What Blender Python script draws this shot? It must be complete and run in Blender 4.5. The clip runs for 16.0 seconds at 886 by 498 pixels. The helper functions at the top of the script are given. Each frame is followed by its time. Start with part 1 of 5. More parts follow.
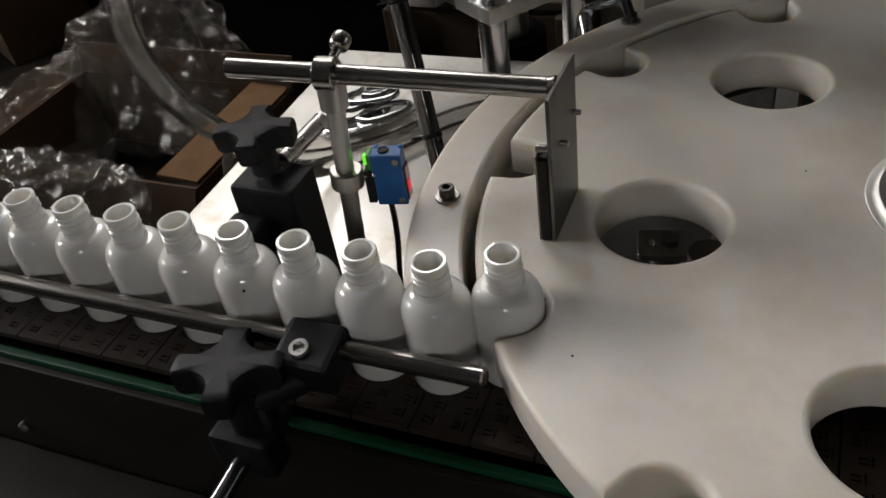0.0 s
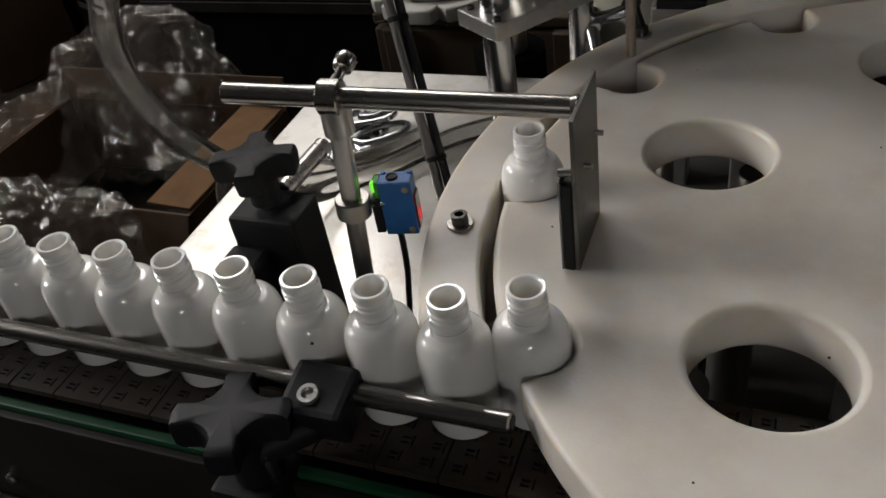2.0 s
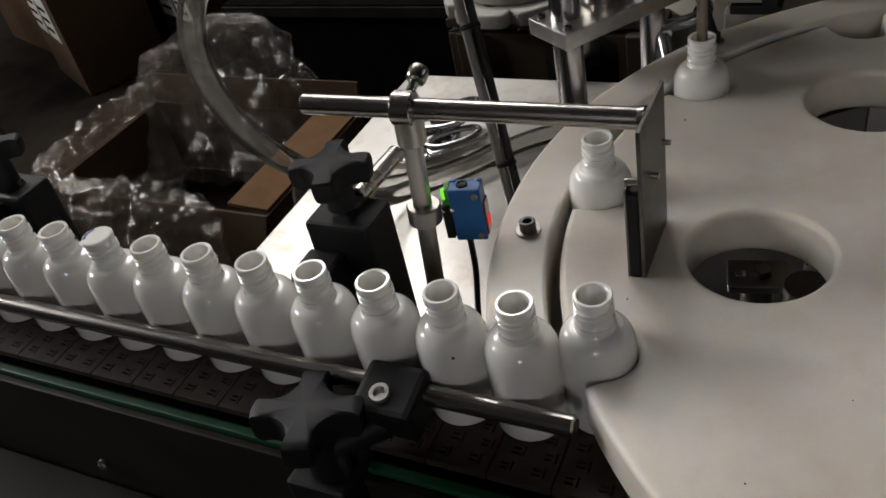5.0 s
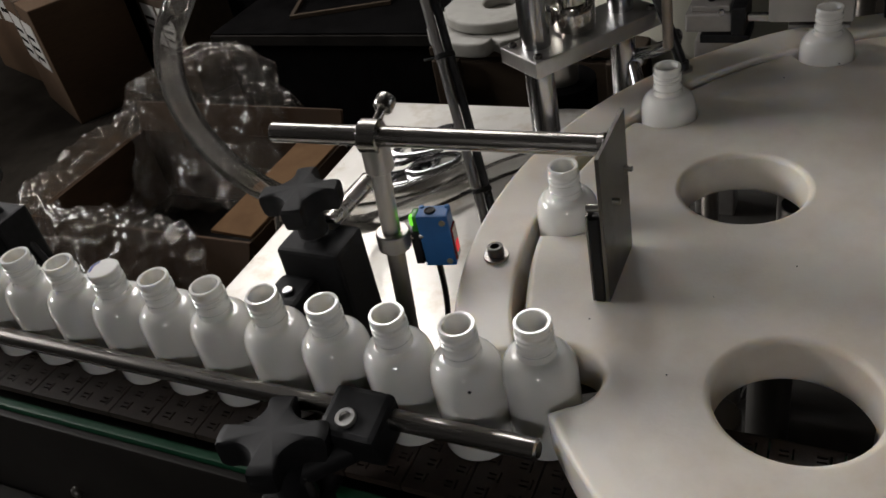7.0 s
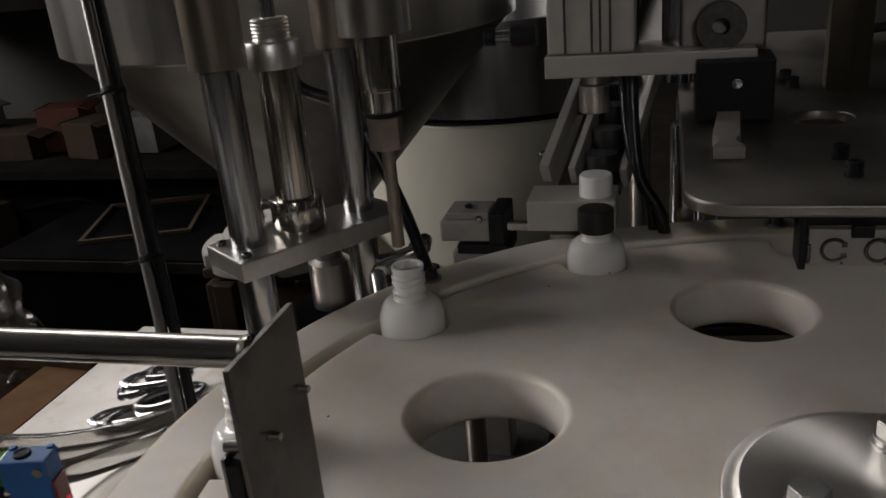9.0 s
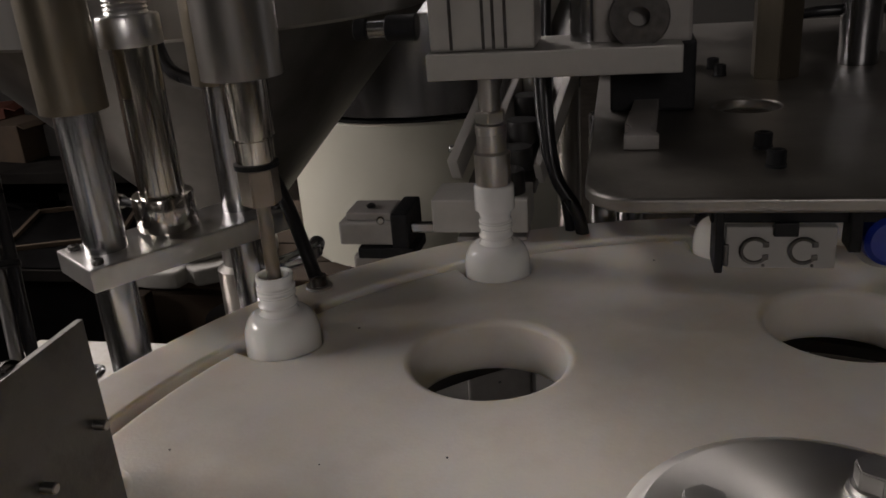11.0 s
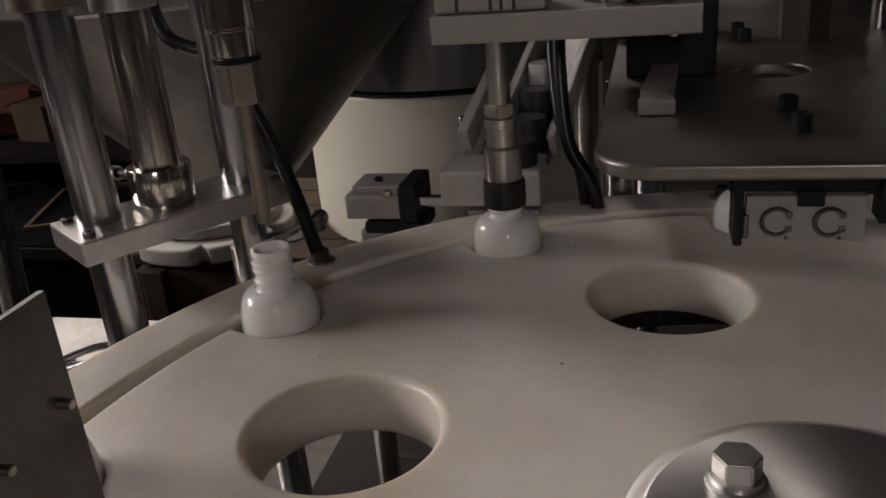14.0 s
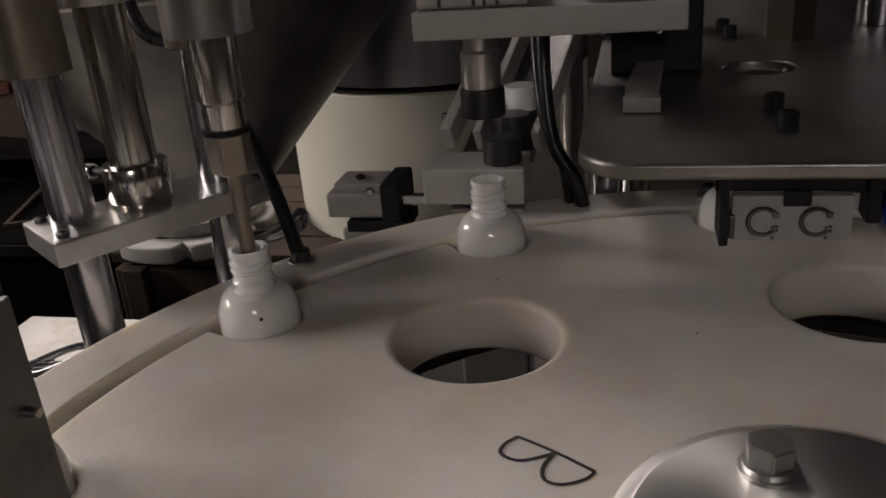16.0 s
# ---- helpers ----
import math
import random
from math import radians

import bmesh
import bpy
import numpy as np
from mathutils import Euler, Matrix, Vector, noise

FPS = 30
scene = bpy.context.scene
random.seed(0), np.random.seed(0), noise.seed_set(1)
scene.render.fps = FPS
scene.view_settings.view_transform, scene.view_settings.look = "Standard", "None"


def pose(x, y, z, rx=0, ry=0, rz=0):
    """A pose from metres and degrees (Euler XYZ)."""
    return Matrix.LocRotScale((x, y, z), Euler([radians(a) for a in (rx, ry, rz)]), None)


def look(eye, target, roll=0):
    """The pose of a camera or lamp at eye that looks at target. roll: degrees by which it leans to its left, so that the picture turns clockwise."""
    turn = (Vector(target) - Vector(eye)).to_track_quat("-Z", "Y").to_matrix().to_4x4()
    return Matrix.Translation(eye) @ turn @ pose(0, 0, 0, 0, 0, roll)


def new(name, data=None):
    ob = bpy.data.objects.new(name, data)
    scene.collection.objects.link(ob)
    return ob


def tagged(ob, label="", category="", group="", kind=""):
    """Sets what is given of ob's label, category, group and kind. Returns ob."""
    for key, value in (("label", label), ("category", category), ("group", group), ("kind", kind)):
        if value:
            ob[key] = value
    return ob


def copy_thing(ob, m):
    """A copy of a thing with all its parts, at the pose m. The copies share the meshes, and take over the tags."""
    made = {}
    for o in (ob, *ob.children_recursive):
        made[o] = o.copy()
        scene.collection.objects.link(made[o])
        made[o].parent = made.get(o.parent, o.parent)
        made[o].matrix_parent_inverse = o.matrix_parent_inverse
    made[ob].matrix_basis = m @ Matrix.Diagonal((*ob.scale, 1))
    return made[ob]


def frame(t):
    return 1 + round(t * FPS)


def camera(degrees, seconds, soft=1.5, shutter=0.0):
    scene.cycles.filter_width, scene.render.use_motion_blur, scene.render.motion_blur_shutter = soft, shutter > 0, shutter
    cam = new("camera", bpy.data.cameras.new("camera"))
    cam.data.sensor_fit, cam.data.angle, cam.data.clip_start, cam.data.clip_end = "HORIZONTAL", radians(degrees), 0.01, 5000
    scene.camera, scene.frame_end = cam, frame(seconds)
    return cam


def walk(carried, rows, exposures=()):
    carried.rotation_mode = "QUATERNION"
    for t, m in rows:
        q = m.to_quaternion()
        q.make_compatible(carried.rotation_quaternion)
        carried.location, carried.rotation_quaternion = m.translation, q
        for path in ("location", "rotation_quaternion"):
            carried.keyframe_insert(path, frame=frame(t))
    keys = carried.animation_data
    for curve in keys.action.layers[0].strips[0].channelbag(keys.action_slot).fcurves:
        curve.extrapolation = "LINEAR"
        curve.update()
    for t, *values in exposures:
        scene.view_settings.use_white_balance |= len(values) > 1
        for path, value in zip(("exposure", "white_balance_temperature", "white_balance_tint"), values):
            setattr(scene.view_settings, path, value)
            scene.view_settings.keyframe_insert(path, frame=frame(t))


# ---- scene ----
cam = camera(55.5, 16.0, 1.6, 0.25)
PATH = [
    (0, (0.043, -0.029, 1.28), (-0.663, 1.346, 0.01), -9.5),
    (0.5, (0.044, -0.022, 1.275), (-0.684, 1.341, 0.005), -9.9),
    (1, (0.036, -0.024, 1.277), (-0.693, 1.35, 0.02), -10.0),
    (1.5, (0.028, -0.014, 1.266), (-0.686, 1.392, 0.035), -10.3),
    (2, (0.016, -0.004, 1.267), (-0.675, 1.403, 0.024), -10.2),
    (2.5, (0.015, -0.003, 1.265), (-0.681, 1.412, 0.035), -10.2),
    (3, (0.016, 0.002, 1.265), (-0.672, 1.431, 0.046), -9.9),
    (3.5, (0.014, -0.001, 1.264), (-0.712, 1.414, 0.051), -10.6),
    (4, (0.013, -0.005, 1.273), (-0.778, 1.344, 0.025), -12.1),
    (6.5, (0.041, -0.017, 1.281), (-0.823, 1.354, 0.109), -13.0),
    (7, (0.04, -0.01, 1.28), (-0.798, 1.378, 0.109), -12.9),
    (7.5, (0.04, -0.005, 1.279), (-0.764, 1.407, 0.114), -12.7),
    (8, (0.046, 0.017, 1.268), (-0.648, 1.547, 0.183), -11.1),
    (8.2, (0.041, 0.041, 1.242), (-0.527, 1.702, 0.283), -8.7),
    (8.5, (0.054, 0.092, 1.219), (-0.498, 1.821, 0.378), -7.6),
    (8.6, (0.054, 0.1, 1.212), (-0.477, 1.846, 0.394), -6.9),
    (9, (0.071, 0.128, 1.184), (-0.439, 1.918, 0.454), -5.2),
    (9.5, (0.076, 0.146, 1.165), (-0.385, 1.962, 0.466), -4.3),
    (10, (0.087, 0.165, 1.161), (-0.325, 1.992, 0.459), -4.3),
    (12.5, (0.101, 0.211, 1.146), (-0.322, 2.011, 0.385), -4.6),
    (13, (0.104, 0.214, 1.144), (-0.337, 2.011, 0.384), -4.7),
    (13.5, (0.106, 0.217, 1.144), (-0.359, 2.006, 0.379), -5.2),
    (14, (0.104, 0.215, 1.143), (-0.369, 2.002, 0.38), -5.1),
    (14.5, (0.103, 0.218, 1.143), (-0.368, 2.002, 0.372), -5.1),
    (15, (0.102, 0.217, 1.14), (-0.347, 2.01, 0.378), -4.5),
    (15.5, (0.106, 0.223, 1.141), (-0.352, 2.01, 0.367), -4.8),
    (16, (0.104, 0.223, 1.142), (-0.336, 2.013, 0.367), -4.8),
]
walk(cam, [(t, look(eye, target, roll)) for t, eye, target, roll in PATH],
     exposures=[(0, 0.06, 6540, 12), (7.8, 0.06, 6540, 12), (8.8, -0.36, 6580, 14), (10.0, -0.22, 6680, 16), (12.5, 0.04, 6900, 19), (16.0, 0.08, 6900, 19)])

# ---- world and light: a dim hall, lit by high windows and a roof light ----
world = bpy.data.worlds.new("world")
scene.world = world
world.use_nodes = True
wn = world.node_tree.nodes
sky = wn.new("ShaderNodeTexSky")
sky.sky_type = "NISHITA"
sky.sun_disc = False
sky.sun_elevation, sky.sun_rotation = radians(35), radians(200)
world.node_tree.links.new(sky.outputs[0], wn["Background"].inputs[0])
wn["Background"].inputs[1].default_value = 0.08


def area(name, m, sx, sy, watts, colour):
    d = bpy.data.lights.new(name, "AREA")
    d.shape, d.size, d.size_y, d.energy, d.color = "RECTANGLE", sx, sy, watts, colour
    ob = new(name, d)
    ob.matrix_world = m
    return ob


for _x in (-3.2, -1.6):
    area("roof_light_lamp", look((_x, 3.55, 4.40), (_x, 3.55, 0)), 1.2, 2.0, 84, (1.0, 0.97, 0.93))
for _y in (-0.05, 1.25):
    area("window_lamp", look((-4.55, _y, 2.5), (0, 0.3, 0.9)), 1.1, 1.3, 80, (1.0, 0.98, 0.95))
area("window_lamp", look((1.2, -4.9, 2.9), (0, 0.4, 0.9)), 1.1, 1.0, 30, (1.0, 0.98, 0.95))
area("window_lamp", look((5.9, 3.2, 2.6), (0, 0.6, 0.9)), 2.0, 1.2, 8, (0.97, 0.98, 1.0))

_beam = bpy.data.lights.new("sensor_beam", "SPOT")
_beam.energy, _beam.color, _beam.spot_size, _beam.spot_blend, _beam.shadow_soft_size = 0.35, (1.0, 0.02, 0.03), radians(4.5), 0.5, 0.001
new("sensor_beam", _beam).matrix_world = look((-0.1795, 0.3805, 0.962), (-0.09, 0.3845, 0.9635))

# ---- materials ----
MATS = {}


def mat(name, colour, rough=0.5, metal=0.0, var=0.12, scale=40.0, bump=0.0, bscale=200.0, stretch=(1, 1, 1), stain=None, stain_scale=8.0, stain_amt=0.5, sss=0.0, coat=0.0, trans=0.0, rvar=0.12, ior=1.45):
    """A surface with grain at one scale, stains at another, and fine relief."""
    m = bpy.data.materials.new(name)
    m.use_nodes = True
    nt = m.node_tree
    b = nt.nodes["Principled BSDF"]
    tc = nt.nodes.new("ShaderNodeTexCoord")
    mp = nt.nodes.new("ShaderNodeMapping")
    mp.inputs["Scale"].default_value = stretch
    nt.links.new(tc.outputs["Object"], mp.inputs["Vector"])
    n1 = nt.nodes.new("ShaderNodeTexNoise")
    n1.inputs["Scale"].default_value, n1.inputs["Detail"].default_value = scale, 5
    nt.links.new(mp.outputs[0], n1.inputs["Vector"])
    ramp = nt.nodes.new("ShaderNodeValToRGB")
    lo = [c * (1 - var) for c in colour]
    hi = [min(1, c * (1 + var)) for c in colour]
    ramp.color_ramp.elements[0].position, ramp.color_ramp.elements[0].color = 0.3, (*lo, 1)
    ramp.color_ramp.elements[1].position, ramp.color_ramp.elements[1].color = 0.7, (*hi, 1)
    nt.links.new(n1.outputs["Fac"], ramp.inputs[0])
    out = ramp.outputs[0]
    if stain:
        n2 = nt.nodes.new("ShaderNodeTexNoise")
        n2.inputs["Scale"].default_value, n2.inputs["Detail"].default_value, n2.inputs["Roughness"].default_value = stain_scale, 8, 0.65
        nt.links.new(tc.outputs["Object"], n2.inputs["Vector"])
        r2 = nt.nodes.new("ShaderNodeValToRGB")
        r2.color_ramp.elements[0].position, r2.color_ramp.elements[1].position = 0.5, 0.72
        r2.color_ramp.elements[1].color = (stain_amt, stain_amt, stain_amt, 1)
        nt.links.new(n2.outputs["Fac"], r2.inputs[0])
        mx = nt.nodes.new("ShaderNodeMix")
        mx.data_type = "RGBA"
        nt.links.new(r2.outputs[0], mx.inputs[0])
        nt.links.new(out, mx.inputs[6])
        mx.inputs[7].default_value = (*stain, 1)
        out = mx.outputs[2]
    nt.links.new(out, b.inputs["Base Color"])
    mr = nt.nodes.new("ShaderNodeMapRange")
    mr.inputs["To Min"].default_value, mr.inputs["To Max"].default_value = max(0.02, rough - rvar * rough * 2), min(1, rough + rvar * rough * 2)
    nt.links.new(n1.outputs["Fac"], mr.inputs["Value"])
    nt.links.new(mr.outputs[0], b.inputs["Roughness"])
    b.inputs["Metallic"].default_value = metal
    b.inputs["IOR"].default_value = ior
    b.inputs["Coat Weight"].default_value = coat
    b.inputs["Transmission Weight"].default_value = trans
    if sss:
        b.inputs["Subsurface Weight"].default_value = sss
        b.inputs["Subsurface Radius"].default_value = (0.011, 0.009, 0.006)
        b.inputs["Subsurface Scale"].default_value = 1.0
    if bump:
        n3 = nt.nodes.new("ShaderNodeTexNoise")
        n3.inputs["Scale"].default_value, n3.inputs["Detail"].default_value = bscale, 3
        nt.links.new(mp.outputs[0], n3.inputs["Vector"])
        bp = nt.nodes.new("ShaderNodeBump")
        bp.inputs["Strength"].default_value, bp.inputs["Distance"].default_value = bump, 0.001
        nt.links.new(n3.outputs["Fac"], bp.inputs["Height"])
        nt.links.new(bp.outputs[0], b.inputs["Normal"])
    MATS[name] = m
    return m


def translucent(m, share):
    """Lets part of the light through thin plastic."""
    nt = m.node_tree
    b, o = nt.nodes["Principled BSDF"], nt.nodes["Material Output"]
    t, mx = nt.nodes.new("ShaderNodeBsdfTranslucent"), nt.nodes.new("ShaderNodeMixShader")
    t.inputs[0].default_value = (0.86, 0.82, 0.77, 1)
    mx.inputs[0].default_value = share
    nt.links.new(b.outputs[0], mx.inputs[1])
    nt.links.new(t.outputs[0], mx.inputs[2])
    nt.links.new(mx.outputs[0], o.inputs[0])


M_HDPE = mat("white_polyethylene", (0.75, 0.71, 0.645), 0.35, var=0.07, scale=11, stain=(0.56, 0.48, 0.385), stain_scale=6, stain_amt=0.75, bump=0.12, bscale=500, sss=0.7)
M_BOTTLE = mat("white_gloss_plastic", (0.93, 0.92, 0.88), 0.06, var=0.02, scale=30, bump=0.05, bscale=60, sss=0.12, coat=0.6)
translucent(M_BOTTLE, 0.05)
M_STEEL = mat("brushed_steel", (0.46, 0.44, 0.41), 0.32, 1.0, var=0.1, scale=60, stretch=(1, 1, 0.04), bump=0.08, bscale=300)
M_ROD = mat("turned_steel_rod", (0.38, 0.36, 0.335), 0.27, 1.0, var=0.08, scale=90, stretch=(0.03, 1, 1), bump=0.08, bscale=600)
M_CHROME = mat("chromed_shaft", (0.40, 0.40, 0.41), 0.23, 1.0, var=0.05, scale=40, stretch=(1, 1, 0.05))
M_ALU = mat("satin_aluminium", (0.62, 0.61, 0.59), 0.36, 1.0, var=0.06, scale=120, bump=0.06, bscale=800)
M_BRIGHT = mat("polished_stainless", (0.58, 0.55, 0.50), 0.16, 1.0, var=0.08, scale=50, stretch=(1, 1, 0.04), bump=0.04, bscale=400)
M_ANOD = mat("anodised_aluminium", (0.43, 0.415, 0.385), 0.45, 0.3, var=0.05, scale=90, bump=0.05, bscale=900)
M_GREY = mat("grey_cast_aluminium", (0.34, 0.32, 0.30), 0.5, 0.4, var=0.1, scale=80, bump=0.1, bscale=700)
M_BRASSY = mat("dull_bronze_steel", (0.30, 0.26, 0.20), 0.35, 1.0, var=0.15, scale=50, stretch=(1, 1, 0.05))
M_PLATE = mat("worn_steel_plate", (0.26, 0.245, 0.225), 0.4, 1.0, var=0.15, scale=35, stain=(0.16, 0.15, 0.14), stain_scale=14, stain_amt=0.6, bump=0.12, bscale=700)
M_SHEET = mat("steel_sheet", (0.22, 0.21, 0.20), 0.42, 1.0, var=0.2, scale=30, stretch=(1, 1, 0.2), stain=(0.2, 0.2, 0.2), stain_scale=18, stain_amt=0.5, bump=0.1, bscale=500)
M_DECK = mat("stained_machine_deck", (0.60, 0.58, 0.54), 0.31, 0.55, var=0.08, scale=14, stain=(0.40, 0.33, 0.24), stain_scale=22, stain_amt=0.8, bump=0.2, bscale=300)
M_BLACK = mat("black_nylon", (0.012, 0.012, 0.013), 0.5, var=0.25, scale=200, bump=0.2, bscale=1500)
M_BOLT = mat("blackened_bolt_steel", (0.10, 0.095, 0.09), 0.38, 1.0, var=0.2, scale=200)
M_RUBBER = mat("black_rubber", (0.010, 0.010, 0.010), 0.45, var=0.2, scale=100)
M_CABLE = mat("black_cable_sheath", (0.011, 0.011, 0.012), 0.3, var=0.2, scale=60)
M_BELT = mat("brown_chain_plastic", (0.030, 0.020, 0.015), 0.5, var=0.35, scale=60, stain=(0.05, 0.036, 0.027), stain_scale=25, stain_amt=0.7, bump=0.25, bscale=600)
M_GREEN = mat("green_wear_strip", (0.006, 0.075, 0.032), 0.5, var=0.15, scale=40, stain=(0.02, 0.05, 0.03), stain_scale=20)
M_DULL = mat("dull_dark_steel", (0.085, 0.08, 0.074), 0.5, 0.4, var=0.2, scale=25, stain=(0.05, 0.046, 0.042), stain_scale=14, stain_amt=0.6, bump=0.1, bscale=500)
M_SIDE = mat("dark_conveyor_side", (0.026, 0.023, 0.020), 0.55, 0.2, var=0.25, scale=20, stain=(0.015, 0.014, 0.013), stain_scale=7, stain_amt=0.7, bump=0.1, bscale=300)
M_BLUE = mat("blue_sensor_plastic", (0.015, 0.115, 0.33), 0.4, var=0.08, scale=100, bump=0.05, bscale=900)
M_BLUECAP = mat("blue_knob_plastic", (0.008, 0.025, 0.24), 0.3, var=0.08, scale=100)
M_REDLENS = mat("red_lens", (0.16, 0.01, 0.014), 0.15, var=0.05, scale=80, coat=0.5)
# Darker than real cardboard: dim background light is put into the colour.
M_CARD = mat("dimmed_cardboard", (0.056, 0.033, 0.018), 0.85, var=0.14, scale=25, stain=(0.085, 0.05, 0.028), stain_scale=6, stain_amt=0.5, bump=0.25, bscale=90, stretch=(1, 1, 6))
# Pine lowered likewise, in place of weak light.
M_WOOD = mat("rough_pine", (0.04, 0.027, 0.017), 0.8, var=0.25, scale=30, stretch=(0.15, 1, 1), stain=(0.03, 0.02, 0.012), stain_scale=9, stain_amt=0.6, bump=0.3, bscale=120)
# Floor colour lowered to carry the dimness of the hall.
M_FLOOR = mat("dimmed_dusty_floor", (0.014, 0.012, 0.010), 0.95, var=0.3, scale=9, stain=(0.008, 0.007, 0.006), stain_scale=1.6, stain_amt=0.8, bump=0.4, bscale=60)
# Plaster kept very dark so that its colour carries the hall's dimness.
M_WALL = mat("dimmed_plaster", (0.045, 0.042, 0.038), 0.9, var=0.12, scale=3, stain=(0.03, 0.028, 0.025), stain_scale=0.8, stain_amt=0.7, bump=0.3, bscale=40)
M_CAP = mat("ribbed_black_cap", (0.014, 0.013, 0.013), 0.42, var=0.2, scale=120)
M_DRUM = mat("cream_painted_drum", (0.62, 0.60, 0.50), 0.4, var=0.05, scale=8, stain=(0.48, 0.45, 0.36), stain_scale=4, stain_amt=0.5)
# Near-black: the weak light at the back is put into this colour.
M_SHELF = mat("dimmed_steel", (0.004, 0.0038, 0.0038), 0.9, var=0.3, scale=15)
M_WHITEBOX = mat("white_carton", (0.36, 0.35, 0.33), 0.7, var=0.06, scale=30)
# White carton greyed down to stand in for the bench's weak light.
M_GREYBOX = mat("dimmed_white_carton", (0.11, 0.105, 0.098), 0.8, var=0.12, scale=30, stain=(0.06, 0.055, 0.05), stain_scale=9, stain_amt=0.5)
# Darker copy of the brown card, for things in the dim corner.
M_DIMCARD = mat("dimmed_brown_card", (0.035, 0.023, 0.014), 0.9, var=0.2, scale=25, stain=(0.05, 0.034, 0.02), stain_scale=8, stain_amt=0.5)
# Spare wheel's plastic, much greyer than the main wheel's white.
M_SPARE = mat("greyed_white_plastic", (0.27, 0.26, 0.235), 0.6, var=0.12, scale=20, stain=(0.13, 0.12, 0.10), stain_scale=12, stain_amt=0.6)
M_HANG = mat("stained_thin_plate", (0.15, 0.145, 0.135), 0.42, 1.0, var=0.2, scale=30, stain=(0.07, 0.065, 0.06), stain_scale=28, stain_amt=0.8, bump=0.12, bscale=500)
M_TAN = mat("tan_nozzle_bronze", (0.30, 0.26, 0.22), 0.35, 1.0, var=0.15, scale=60)
# The same cardboard, darkened less, for the brighter right flap.
M_FLAP = mat("less_dimmed_cardboard", (0.12, 0.072, 0.040), 0.9, var=0.12, scale=25, stain=(0.085, 0.05, 0.028), stain_scale=7, stain_amt=0.5, bump=0.2, bscale=90)
M_ORANGE = mat("orange_carton", (0.09, 0.024, 0.012), 0.7, var=0.1, scale=30)
# Also near-black in place of the dim light behind the machine.
M_DARKBOX = mat("dimmed_dark_goods", (0.012, 0.011, 0.010), 0.9, var=0.3, scale=12)
M_INK = mat("black_marker_ink", (0.012, 0.012, 0.013), 0.5, var=0.1, scale=100)


def clear(name, haze, rough, tint, crinkle=0.0, ior=1.55, gloss=1.0):
    """Clear plastic: see-through, a little hazy, with a glossy skin that follows Fresnel."""
    m = bpy.data.materials.new(name)
    m.use_nodes = True
    nt = m.node_tree
    nt.nodes.remove(nt.nodes["Principled BSDF"])
    tr, df, gl = nt.nodes.new("ShaderNodeBsdfTransparent"), nt.nodes.new("ShaderNodeBsdfDiffuse"), nt.nodes.new("ShaderNodeBsdfGlossy")
    tr.inputs[0].default_value = (*tint, 1)
    df.inputs[0].default_value = (0.62, 0.58, 0.53, 1)
    gl.inputs[0].default_value = (gloss, gloss * 0.98, gloss * 0.95, 1)
    gl.inputs["Roughness"].default_value = rough
    a, b = nt.nodes.new("ShaderNodeMixShader"), nt.nodes.new("ShaderNodeMixShader")
    n = nt.nodes.new("ShaderNodeTexNoise")
    n.inputs["Scale"].default_value, n.inputs["Detail"].default_value = 12, 6
    mr = nt.nodes.new("ShaderNodeMapRange")
    mr.inputs["From Min"].default_value, mr.inputs["From Max"].default_value = 0.4, 0.7
    mr.inputs["To Min"].default_value, mr.inputs["To Max"].default_value = haze * 0.75, haze * 1.2
    nt.links.new(n.outputs["Fac"], mr.inputs["Value"])
    nt.links.new(mr.outputs[0], a.inputs[0])
    nt.links.new(tr.outputs[0], a.inputs[1])
    nt.links.new(df.outputs[0], a.inputs[2])
    if crinkle:
        fr = nt.nodes.new("ShaderNodeMapRange")
        lw = nt.nodes.new("ShaderNodeLayerWeight")
        lw.inputs["Blend"].default_value = 0.35
        fr.inputs["To Min"].default_value, fr.inputs["To Max"].default_value = 0.05, 0.22
        nt.links.new(lw.outputs["Facing"], fr.inputs["Value"])
    else:
        fr = nt.nodes.new("ShaderNodeFresnel")
        fr.inputs["IOR"].default_value = ior
    nt.links.new(fr.outputs[0], b.inputs[0])
    nt.links.new(a.outputs[0], b.inputs[1])
    nt.links.new(gl.outputs[0], b.inputs[2])
    nt.links.new(b.outputs[0], nt.nodes["Material Output"].inputs[0])
    if crinkle:
        v = nt.nodes.new("ShaderNodeTexVoronoi")
        v.feature = "DISTANCE_TO_EDGE"
        v.inputs["Scale"].default_value = 22
        w = nt.nodes.new("ShaderNodeTexNoise")
        w.inputs["Scale"].default_value, w.inputs["Detail"].default_value, w.inputs["Distortion"].default_value = 18, 5, 2.0
        ad = nt.nodes.new("ShaderNodeMath")
        nt.links.new(v.outputs["Distance"], ad.inputs[0])
        nt.links.new(w.outputs["Fac"], ad.inputs[1])
        bp = nt.nodes.new("ShaderNodeBump")
        bp.inputs["Strength"].default_value, bp.inputs["Distance"].default_value = crinkle, 0.008
        nt.links.new(ad.outputs[0], bp.inputs["Height"])
        nt.links.new(bp.outputs[0], gl.inputs["Normal"])
    return m


M_FILM = clear("crumpled_clear_film", 0.06, 0.06, (0.93, 0.92, 0.91), 0.38, 1.28, 0.95)
M_HOSE = clear("clear_vinyl_hose", 0.16, 0.07, (0.86, 0.86, 0.85))


def glow(name, colour, power):
    m = bpy.data.materials.new(name)
    m.use_nodes = True
    b = m.node_tree.nodes["Principled BSDF"]
    b.inputs["Base Color"].default_value = (*colour, 1)
    b.inputs["Emission Color"].default_value = (*colour, 1)
    b.inputs["Emission Strength"].default_value = power
    return m


